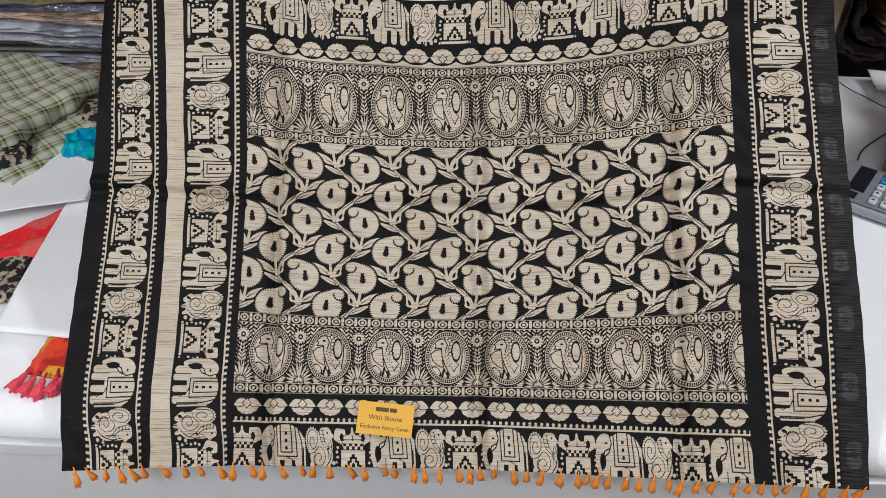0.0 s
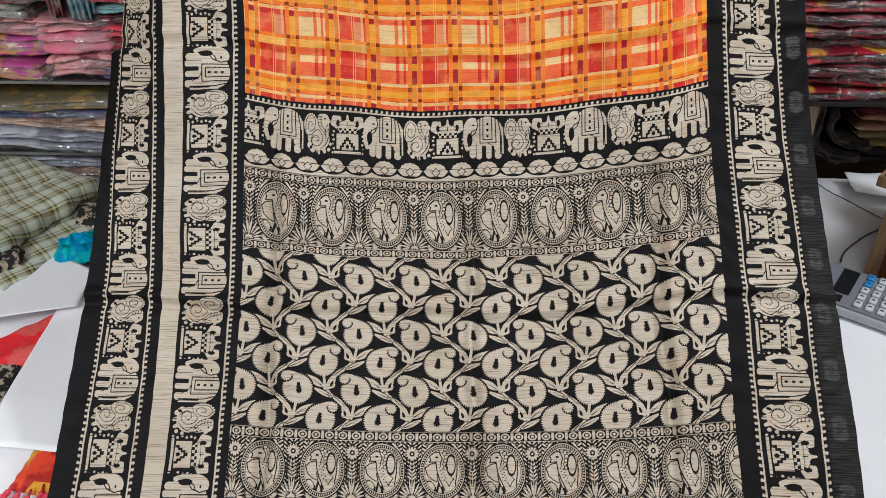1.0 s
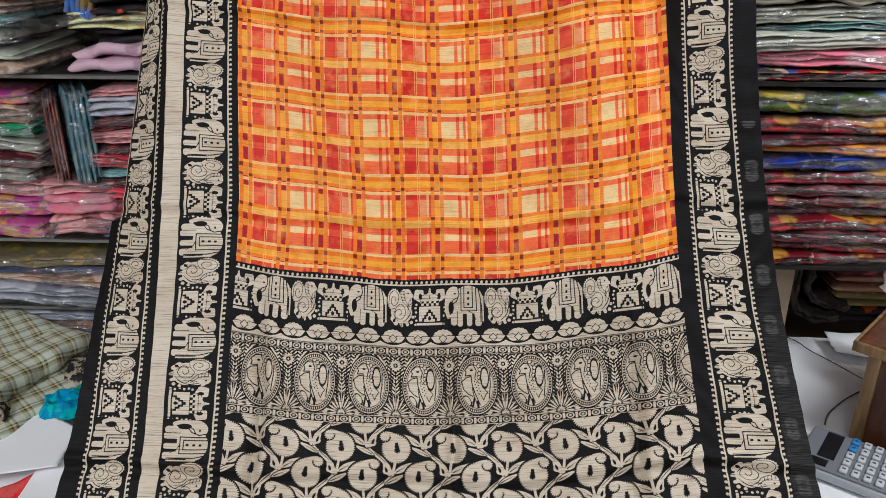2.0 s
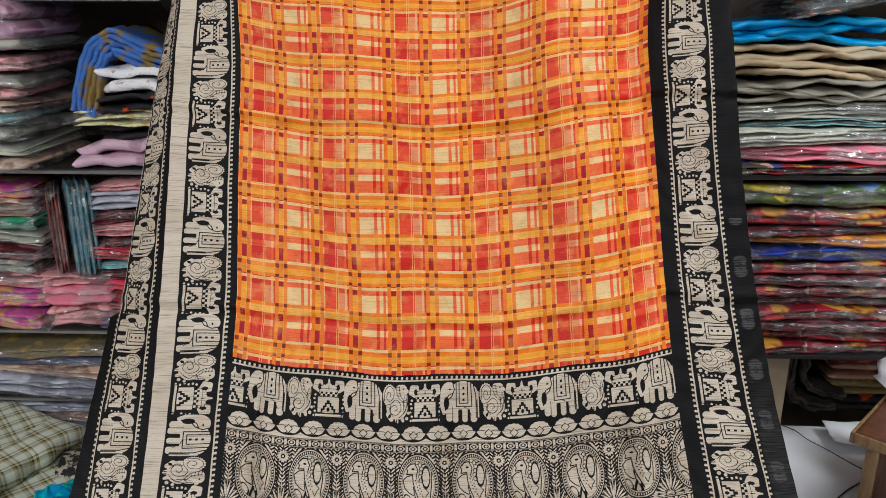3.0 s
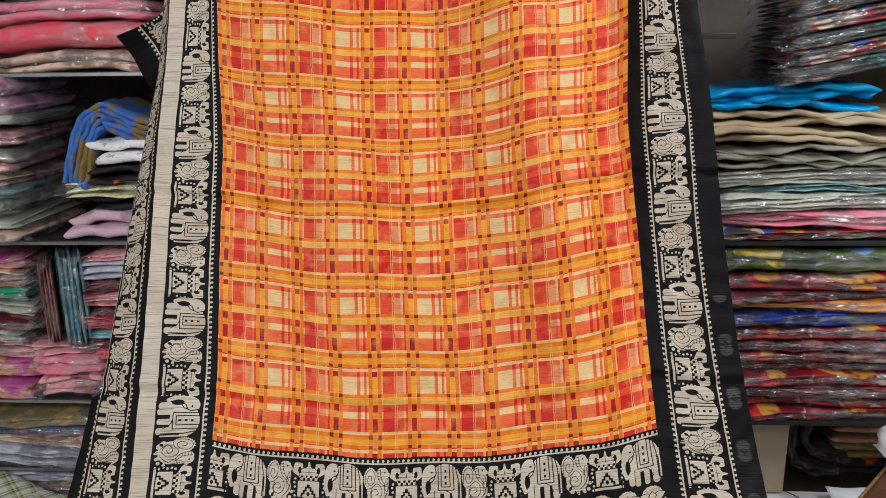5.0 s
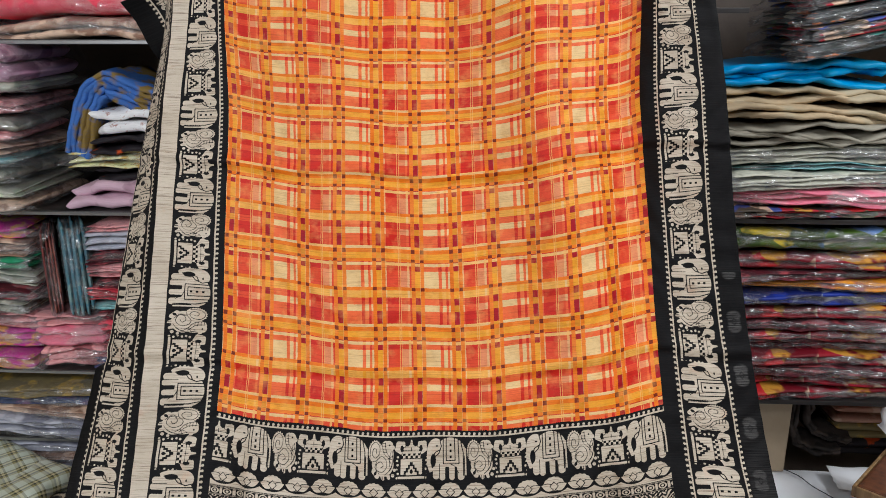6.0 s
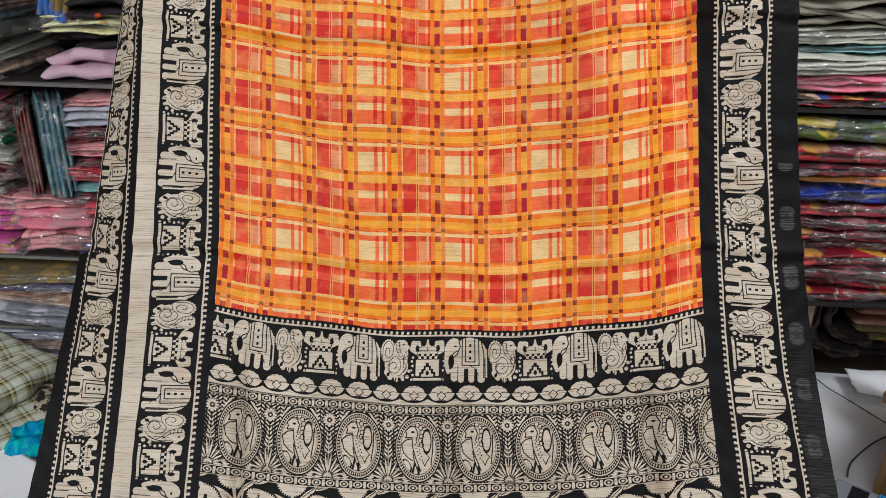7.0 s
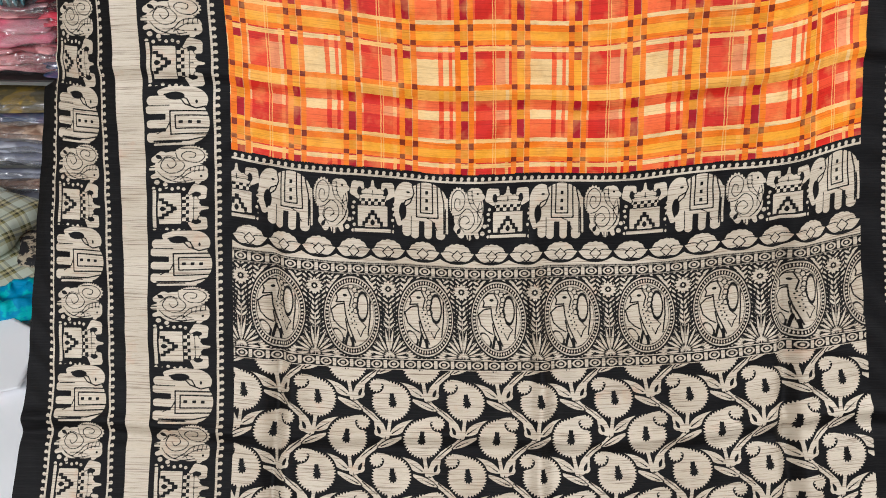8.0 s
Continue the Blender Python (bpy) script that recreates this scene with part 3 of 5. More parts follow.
def frieze(p, q):
    """The repeating row of elephant, bird and shrine; p along it in mm, q up from its foot."""
    p = np.mod(p, UNIT)
    shrine = temple(p - 117.5, q - 0.5)
    bird = peacock((p - 67.5) / 0.93, q) * 0.93
    dots = join(beads(p - 115.5, q + 2), beads(p - UNIT + 0.6, q + 2))
    grown = elephant(p, q)
    bird = cut(bird, shrine + 1.1, grown + 1.0)
    return join(grown, shrine, bird, cut(dots, shrine + 1.2, bird + 1.2, grown + 1.2))


def toothed(p, q, pitch=8.6):
    """A cream line at q 0 to 2 with round-headed teeth above it."""
    m = np.mod(p, pitch) - pitch / 2
    return join(rect(p, q, -1e9, 1e9, 0, 2.6), rect(m, q, -1.5, 1.5, 0, 5.0), circle(m, q, 0.5, 5.7, 2.2))


def links(p, q, high=10.5, pitch=20.4):
    """A narrow band of ovals and bars."""
    m = np.mod(p, pitch) - pitch / 2
    h = high / 2
    d = join(rect(p, q, -1e9, 1e9, 0.3, 1.3), rect(p, q, -1e9, 1e9, high - 1.3, high - 0.3), oval(m, q, 0, h, 6.8, h - 2.4), rect(np.abs(m), q, pitch / 2 - 2.1, pitch / 2 + 1, 2.4, high - 2.4))
    return cut(d, ring(oval(m, q, 0, h, 3.6, h * 0.36), 0.7))


def lotus(p, q, pitch=42.3, wave=True):
    """Opened lotus heads in a row, on a scalloped band or free."""
    m = np.mod(p, pitch) - pitch / 2
    am, half = np.abs(m), pitch / 2
    d = np.full_like(p, -9.0)
    for k in range(-3, 4):
        d = join(d, circle(m, q, 12.5 * math.sin(k * 0.46), 15 + 9.5 * math.cos(k * 0.46), 5.2))
    d = join(d, oval(m, q, 0, 16, 14, 9))
    side = leaf(am, q, 1.5, 9.5, 20.5, 17, 5.6)
    d = join(cut(d, side + 1.3), side)
    gem = 6.6 - am - np.abs(q - 14.0)
    d = join(cut(d, gem + 1.2), gem - 0.5)
    if wave:
        cup = 3.0 + 6.5 * (am / half) ** 2.2
        d = join(np.minimum(d, q - cup - 1.5), cup - q)
    return d


def herringbone(g, q):
    """Small packed leaves that fill the ground between larger ones."""
    row = np.mod(q - 0.85 * g, 6.0) - 3.0
    piece = np.mod(g, 8.0) - 4.0
    return np.minimum(1.15 - np.abs(row) * 0.76 - 0.06 * piece**2, 3.4 - np.abs(piece))


def medallions(p, q, high, pitch=89.6):
    """Birds in beaded ovals with sprays of leaves between them."""
    m = np.mod(p, pitch) - pitch / 2
    c = high / 2
    rx, ry = 34.0, c - 2.0
    e = oval(m, q, 0, c, rx, ry)
    ang = np.arctan2((q - c) / ry, m / rx)
    dots = 1.15 - np.hypot(np.mod(ang * 60 / (2 * math.pi), 1) * 4.0 - 2.0, (e - 3.7) * 0.9)
    frame_d = join(ring(e, 0.6, 1.2), dots, ring(e, 0.5, 6.0))
    bird_field = e - 7.2
    b, w = m, (q - c) * 96 / high
    lines = join(path(b, w, [(-9, 16), (-19, 15), (-17, 20), (-19, 25), (-12, 31), (-5, 32), (0, 22), (-3, 11)], 0.75), oval(b, w, -8, 23.5, 2.7, 1.6))
    lines = join(lines, path(b, w, [(-9, 14), (-18, 12), (-25, 6), (-22, -6), (-15, -13), (-8, -17)], 0.75), path(b, w, [(-9, 14), (-8, 2), (-4, -12), (4, -31)], 0.75), path(b, w, [(-8, -4), (-6, -16), (0, -32)], 0.7))
    lines = join(lines, ring(oval(b, w, 13, 11, 6.5, 16), 0.75), path(b, w, [(6, 30), (16, 32), (22, 22), (22, 0), (19, -22)], 0.75), path(b, w, [(5, 12), (9, -4), (17, -12), (13, -17), (10, -24), (6, -16)], 0.6))
    for x, y in ((-1, 34), (4, 30), (6, 24), (5, 18), (4, 12), (5, 6)):
        lines = join(lines, ring(circle(b, w, x, y, 3.2), 0.55))
    lines = join(lines, ring(oval(b, w, -17, -24, 5.5, 9, 0.5), 0.6), stroke(b, w, -5, -20, -8, -33, 1.5), stroke(b, w, 0, -26, 1, -35, 1.7), stroke(b, w, -10, -26, -11, -33, 1.0))
    for x, y in ((-4, 6), (0, 4), (-3, 1), (2, -1), (-1, -4), (3, -6), (0, -9), (5, -10), (3, -14), (-2, 9)):
        lines = join(lines, circle(b, w, x, y, 1.0))
    inside = cut(bird_field, lines + 0.05)
    # sprays between the ovals
    g = np.abs(np.mod(p + pitch / 2, pitch) - pitch / 2)
    spray = stroke(g, q, 0, 1, 0, high * 0.5, 0.6)
    for k in range(6):
        an = 0.14 + k * 0.29
        reach = high * (0.36 - 0.026 * k)
        spray = join(spray, leaf(g, q, 7 * math.sin(an), 2 + 7 * math.cos(an), reach * math.sin(an), 2 + reach * math.cos(an), 1.35), leaf(g, q, 1.5 * math.sin(an), 2 + 1.5 * math.cos(an), 8 * math.sin(an), 2 + 8 * math.cos(an), 0.7))
    for k in range(5):
        spray = join(spray, leaf(g, q, 0.8, high * (0.36 + 0.06 * k), 7.5 - k, high * (0.43 + 0.06 * k), 1.3))
    top = high - 17
    for k in range(7):
        an = k * 0.5
        spray = join(spray, leaf(g, q, 3.4 * math.sin(an), top + 3.4 * math.cos(an), 11 * math.sin(an), top + 11 * math.cos(an), 1.7))
    spray = join(spray, circle(g, q, 0, top, 1.6))
    for k in range(4):
        y0 = high - 3 - 5.5 * k
        spray = join(spray, leaf(g, q, 22 - 2 * k, y0 - 4, 14, y0 + 1, 1.4), leaf(g, q, 31 - 3.2 * k, high - 1.5 - 2.4 * k, 23 - 2 * k, y0 - 3, 1.4))
    for k in range(4):
        an = 0.75 + 0.3 * k
        spray = join(spray, leaf(g, q, 16 + 6 * math.sin(an), 1 + 6 * math.cos(an), 16 + 19 * math.sin(an), 1 + 15 * math.cos(an), 1.2))
    spray = join(spray, np.minimum(herringbone(g, q), -spray - 1.3))
    spray = np.minimum(spray, -e - 1.0)
    return join(frame_d, inside, spray)


def paisley(m, q):
    """One toothed flower with its curl and stem, centred on its body."""
    ang = np.arctan2(q, m)
    body = join(circle(m, q, 0, 0, 21.4), oval(m, q, -4, 7, 17, 15, 0.6)) + 1.5 * np.cos(ang * 40)
    ball = circle(m, q, -17.5, 18.0, 7.0)
    d = cut(body, ball + 2.3)
    d = join(d, leaf(m, q, 4, 17, -17, 26, 3.2), ball + 1.3 * np.cos(np.arctan2(q - 18.0, m + 17.5) * 13))
    seed_d = join(circle(m, q, 1.6, -2.2, 4.4), leaf(m, q, 1.6, -4, 0.2, 11.5, 3.4))
    d = cut(d, seed_d + 1.1 * np.cos(np.arctan2(q, m - 1.5) * 13))
    return join(d, stroke(m, q, -1.5, -21, -4.5, -40, 1.9, 2.2))


def veined(m, q, x0, y0, x1, y1, r):
    """A leaf with a dark line drawn along part of its middle."""
    return cut(leaf(m, q, x0, y0, x1, y1, r), stroke(m, q, x0 + (x1 - x0) * 0.12, y0 + (y1 - y0) * 0.12, x0 + (x1 - x0) * 0.6, y0 + (y1 - y0) * 0.6, 0.75, 0.3))


def flowers(p, q, pitch=89.6, step=44.6):
    d = np.full_like(p, -9.0)
    for odd in (0, 1):
        for near in (-1, 0, 1):
            for up in (-1, 0, 1):
                j = np.floor(q / (2 * step)) + up
                i = np.floor((p - odd * (pitch / 2 - 7.5)) / pitch) + near
                m = p - odd * (pitch / 2 - 7.5) - (i + 0.5) * pitch
                w = q - (j * 2 + odd + 0.5) * step
                close = (np.abs(m) < 100) & (np.abs(w) < 100)
                if not close.any():
                    continue
                mm, ww = m[close] * (-1 if odd else 1), w[close]
                e = paisley(mm / 1.05, ww / 1.05)
                # vine and leaves below the flower
                vine = join(stroke(mm, ww, -4.5, -40, -13, -50, 2.0, 2.2), stroke(mm, ww, -13, -50, -29, -62, 2.2, 3.4), stroke(mm, ww, -29, -62, -40, -73, 3.4, 2.8), stroke(mm, ww, -40, -73, -47, -86, 2.8, 1.6))
                vine = cut(vine, stroke(mm, ww, -18, -52, -36, -67, 0.7, 0.5))
                high, low = leaf(mm, ww, -2.5, -40, 27, -21, 5.2), leaf(mm, ww, -17, -56, 17, -40, 3.5)
                bud = join(circle(mm, ww, -15.5, -36.5, 5.0), leaf(mm, ww, -8, -44, -21, -24, 5.0))
                e = cut(e, high + 1.2)
                e = join(cut(e, bud + 1.4), cut(vine, bud + 1.4, low + 1.3, high + 1.3), veined(mm, ww, -2.5, -40, 27, -21, 5.2), cut(veined(mm, ww, -17, -56, 17, -40, 3.5), high + 1.3))
                e = join(e, cut(bud, join(circle(mm, ww, -14.5, -36.5, 1.9), leaf(mm, ww, -13, -39, -17.5, -29, 2.0))))
                # dark gap round each flower keeps vines from touching it
                d[close] = np.maximum(d[close], e)
    gap = np.full_like(p, -9.0)
    keep = np.full_like(p, -9.0)
    for odd in (0, 1):
        i = np.floor((p - odd * (pitch / 2 - 7.5)) / pitch)
        for up in (-1, 0, 1):
            j = np.floor(q / (2 * step)) + up
            m = p - odd * (pitch / 2 - 7.5) - (i + 0.5) * pitch
            w = q - (j * 2 + odd + 0.5) * step
            m = -m if odd else m
            gap = np.maximum(gap, join(circle(m, w, 0, 0, 25.6), oval(m, w, -5, 8.5, 20, 17.3, 0.6), circle(m, w, -17.3, 19.4, 10.4)))
            keep = np.maximum(keep, paisley(m / 1.05, w / 1.05))
    return join(cut(d, gap), keep)


def print_border(a, s):
    """Distance into the cream for the lengthwise borders."""
    mm = 1000
    p = -(s * mm) + 10 * UNIT + 112 + 34.0
    d = np.full_like(a, -9.0)
    d = join(d, rect(a * mm, s * mm, -254, -228, -99, 9999))
    for foot, high in ((-349, 68), (-224, 68), (665, 76)):
        q = (a * mm - foot) * (69.0 / high)
        inside = rect(a * mm, s * mm, foot - 1, foot + high + 1.5, -99, 9999)
        d = join(d, np.minimum(frieze(p, q), inside))
    for at, sign in ((-353, -1), (-277.5, 1), (-152.5, 1), (661, -1), (745.5, 1)):
        d = join(d, toothed(s * mm, (a * mm - at) * sign))
    # the far margin carries faint ghost flowers of a thinner weave
    return d / mm


def ghost_flowers(a, s):
    """Faint lotus heads in the thin weave of the far black margin."""
    m = np.mod(s * 1000, 83.0) - 41.5
    x = (a - 0.7755) * 1000
    d = join(oval(x, m, 0, 9, 13, 8), oval(x, m, 0, -9, 13, 8), circle(np.abs(x), m, 6, 0, 6))
    d = cut(d, stroke(x, m, -14, 0, 14, 0, 0.9), ring(5 - np.abs(x) - np.abs(m), 0.9))
    return np.maximum(np.clip(d * 0.4 + 0.5, 0, 1) * (s < 0.95), 0.32 * np.clip((0.75 - s) / 0.2, 0.0, 1.0)) * np.clip((a - 0.753) / 0.006, 0, 1)


def print_pallu(a, s):
    """Distance into the cream for the cross bands of the fringed end."""
    mm = 1000
    p, t = (a + 0.134) * mm, s * mm
    bands = [(-9, 56, lambda: frieze(p - 40, t + 12)), (57, 66, lambda: toothed(p, t - 58)), (66, 98, lambda: lotus(p, (98.5 - t) * 1.0, 42.3, False)), (98.5, 114, lambda: links(p, t - 98.5, 15.5)),
             (114, 199, lambda: medallions(p - 10, t - 114, 85)), (199, 215, lambda: links(p, t - 199, 15.5)), (215, 491, lambda: flowers(p + 34, t - 487 + 267.6 + 44.6 + 12)),
             (491, 505, lambda: links(p, t - 491, 14)), (505, 607, lambda: medallions(p - 10, t - 505, 102)), (607, 621, lambda: links(p, t - 607, 14)),
             (622, 654, lambda: lotus(p, t - 622, 42.3, True)), (654, 726, lambda: frieze(p - 32, t - 657)), (726, 740, lambda: toothed(p, t - 727))]
    d = np.full_like(a, -9.0)
    for lo, hi, make in bands:
        inside = np.minimum(t - lo, hi - t)
        some = inside > -1.5
        if some.any():
            d = np.where(some, np.maximum(d, np.minimum(make(), inside)), d)
    return np.minimum(d, np.minimum(p - 0.0, 761 - p)) / mm


def cloth_sheet(name, a_list, s_list, parent, material, printed=None, label="", place=drape):
    A, S = np.meshgrid(a_list, s_list)
    na, ns = len(a_list), len(s_list)
    a, s = A.ravel(), S.ravel()
    co = place(a, s)
    idx = np.arange(na * ns).reshape(ns, na)
    quads = np.stack([idx[:-1, :-1], idx[:-1, 1:], idx[1:, 1:], idx[1:, :-1]], -1).reshape(-1, 4)
    me = bpy.data.meshes.new(name)
    me.vertices.add(len(co))
    me.vertices.foreach_set("co", co.astype(np.float32).ravel())
    me.loops.add(quads.size)
    me.loops.foreach_set("vertex_index", quads.astype(np.int32).ravel())
    me.polygons.add(len(quads))
    me.polygons.foreach_set("loop_start", np.arange(0, quads.size, 4, dtype=np.int32))
    me.polygons.foreach_set("use_smooth", np.ones(len(quads), dtype=bool))
    me.update(calc_edges=True)
    cloth = me.attributes.new("cloth", "FLOAT_VECTOR", "POINT")
    cloth.data.foreach_set("vector", np.stack([a, s, 0 * a], -1).astype(np.float32).ravel())
    if printed is not None:
        me.attributes.new("print", "FLOAT", "POINT").data.foreach_set("value", np.clip(printed(a, s), -0.003, 0.003).astype(np.float32))
        me.attributes.new("ghost", "FLOAT", "POINT").data.foreach_set("value", ghost_flowers(a, s).astype(np.float32))
    me.materials.append(material)
    ob = new(name, me)
    ob.parent = parent
    if label:
        ob["label"] = label
    return ob


def steps(lo, hi, size):
    return np.linspace(lo, hi, max(2, int(round((hi - lo) / size)) + 1))


TOP_S = 1.78
saree = thing("saree", 0, 0, 0, "orange plaid silk saree with black and cream elephant borders, hung open", "saree")
GRAIN = 0.00105
LONG = np.concatenate([steps(0, 0.95, GRAIN), steps(0.95, TOP_S, 0.0013)[1:]])
cloth_sheet("border", steps(-0.395, -0.1338, GRAIN), LONG, saree, PRINT, print_border, "double black and cream elephant border")
cloth_sheet("border", steps(0.6268, 0.80, GRAIN), LONG, saree, PRINT, print_border, "black and cream elephant border with black margin")
cloth_sheet("pallu", steps(-0.134, 0.627, GRAIN), steps(0, 0.7385, GRAIN), saree, PRINT, print_pallu, "black and cream block-printed end piece")
cloth_sheet("body", steps(-0.134, 0.627, 0.004), steps(0.7375, TOP_S, 0.004), saree, PLAID, None, "orange and red plaid body")


# a corner of the same saree, folded over to hang behind its top
def turned_corner(a, s):
    u, w = (np.asarray(a) + 0.395), (np.asarray(s) - 1.2)
    x = -0.369 + 0.90 * u + 0.49 * w
    z = 1.733 + 0.43 * u - 0.87 * w
    y = 1.795 + 0.10 * u + 0.05 * w + 0.006 * np.sin(w * 60) + 0.02 * np.sin(u * 30)
    return np.stack([x, y, z], -1)


cloth_sheet("turned_corner", steps(-0.395, -0.27, GRAIN), steps(1.185, 1.33, GRAIN), saree, PRINT, print_border, "black border corner folded over behind the top", turned_corner)


# ---- fringe and label of the saree ----
ORANGE_THREAD = plain("orange_thread", srgb(255, 152, 44), 0.6, 0.04, 400.0)
PINK_THREAD = fabric("pink_thread", srgb(226, 70, 86), None, rough=0.6)


def tassel_mesh(seed, material):
    """A knotted tassel hanging down from its origin: a bound neck and a skirt of strands."""
    rnd = random.Random(seed)
    verts, faces = [], []

    def tube(points, radii, sides=6):
        start = len(verts)
        for (x, y, z), r in zip(points, radii):
            for k in range(sides):
                an = 2 * math.pi * k / sides
                verts.append((x + r * math.cos(an), y + r * math.sin(an), z))
        for i in range(len(points) - 1):
            for k in range(sides):
                a, b = start + i * sides + k, start + i * sides + (k + 1) % sides
                faces.append((a, b, b + sides, a + sides))
        faces.append(tuple(start + k for k in range(sides - 1, -1, -1)))
        faces.append(tuple(start + (len(points) - 1) * sides + k for k in range(sides)))

    tube([(0, 0, 0.004), (0, 0, -0.004), (0, 0, -0.006), (0, 0, -0.010), (0, 0, -0.011)], [0.0012, 0.0016, 0.0034, 0.0036, 0.0028], 8)
    tube([(0, 0, -0.009), (0, 0, -0.013), (0, 0, -0.019), (0, 0, -0.0265)], [0.0026, 0.0042, 0.0056, 0.0066], 9)
    for k in range(13):
        an = rnd.uniform(0, 6.3)
        out = rnd.uniform(0.003, 0.0078)
        end = -rnd.uniform(0.024, 0.031)
        tube([(0.001 * math.cos(an), 0.001 * math.sin(an), -0.010), (out * 0.6 * math.cos(an), out * 0.6 * math.sin(an), -0.017), (out * math.cos(an), out * math.sin(an), end)], [0.0018, 0.0021, 0.0012], 5)
    me = bpy.data.meshes.new("tassel")
    me.from_pydata(verts, [], faces)
    me.materials.append(material)
    me.polygons.foreach_set("use_smooth", [True] * len(me.polygons))
    return me


TASSELS = [tassel_mesh(k, ORANGE_THREAD) for k in range(5)]
rnd = random.Random(7)
at = -0.375
while at < 0.79:
    ob = new("tassel", TASSELS[rnd.randrange(5)])
    ob.parent = saree
    spot = drape(np.array([at]), np.array([0.002]))[0]
    size = rnd.uniform(0.78, 0.95)
    ob.matrix_basis = Matrix.Translation((spot[0], spot[1] - 0.002, spot[2] + 0.002)) @ pose(0, 0, 0, rnd.uniform(-12, 4), rnd.uniform(-14, 14), rnd.uniform(0, 360)) @ Matrix.Diagonal((size * 0.85, size * 0.85, size * 1.15, 1.0))
    ob["label"] = "small orange thread tassel"
    at += rnd.choice((0.015, 0.022, 0.026, 0.030))

CARD = plain("yellow_card", srgb(226, 170, 22), 0.45, 0.05)
INK = plain("dark_ink", srgb(84, 52, 16), 0.6, 0.05)


def saree_label():
    """The yellow card pinned near the fringed end, with its printed lines."""
    p0, p1, p2 = (Vector(drape(np.array([a]), np.array([s]))[0]) for a, s in ((0.060, 0.068), (0.134, 0.062), (0.097, 0.095)))
    right = (p1 - p0).normalized()
    up = (p2 - (p0 + p1) / 2).normalized()
    out = right.cross(up).normalized()
    up = out.cross(right)
    m = Matrix((right, up, out)).transposed().to_4x4()
    m.translation = (p0 + p1) / 2 + out * 0.009
    card = tagged(part("label_card", box(-0.041, 0.041, -0.0235, 0.0235, -0.0004, 0.0004, 0.0003), CARD), "small yellow printed card pinned to the saree", "label")
    card.matrix_world = m
    for text, y, size in (("With Blouse", -0.0015, 0.0098), ("Exclusive Fancy Saree", -0.0148, 0.0082)):
        font = bpy.data.curves.new("line_of_print", "FONT")
        font.body, font.size, font.align_x, font.extrude = text, size, "CENTER", 0.00012
        font.materials.append(INK)
        line = new("line_of_print", font)
        line.parent = card
        line.matrix_basis = pose(0, y, 0.0006)
    for k, (x0, x1) in enumerate(((-0.0155, 0.0035), (0.0055, 0.0155))):
        part("name_bar", box(x0, x1, 0.0105, 0.0165, 0.0004, 0.0008), INK, card)
    return card


saree_label()

# ---- folded stock on the shelves ----
PRINT_HUES = [(0.0, srgb(150, 24, 40)), (0.2, srgb(196, 140, 50)), (0.35, srgb(60, 74, 140)), (0.5, srgb(190, 40, 44)), (0.68, srgb(206, 176, 150)), (0.8, srgb(120, 128, 96)), (0.9, srgb(176, 30, 50))]
GREEN_HUES = [(0.0, srgb(66, 92, 28)), (0.3, srgb(200, 176, 50)), (0.45, srgb(80, 98, 36)), (0.6, srgb(92, 122, 170)), (0.75, srgb(214, 208, 170)), (0.86, srgb(80, 104, 30))]
BLUE_HUES = [(0.0, srgb(30, 54, 150)), (0.35, srgb(196, 120, 150)), (0.5, srgb(24, 44, 130)), (0.7, srgb(180, 190, 210)), (0.85, srgb(90, 120, 60))]
DARK_HUES = [(0.0, srgb(30, 34, 36)), (0.3, srgb(40, 120, 106)), (0.45, srgb(34, 34, 36)), (0.6, srgb(206, 110, 40)), (0.72, srgb(206, 200, 176)), (0.84, srgb(70, 104, 60))]
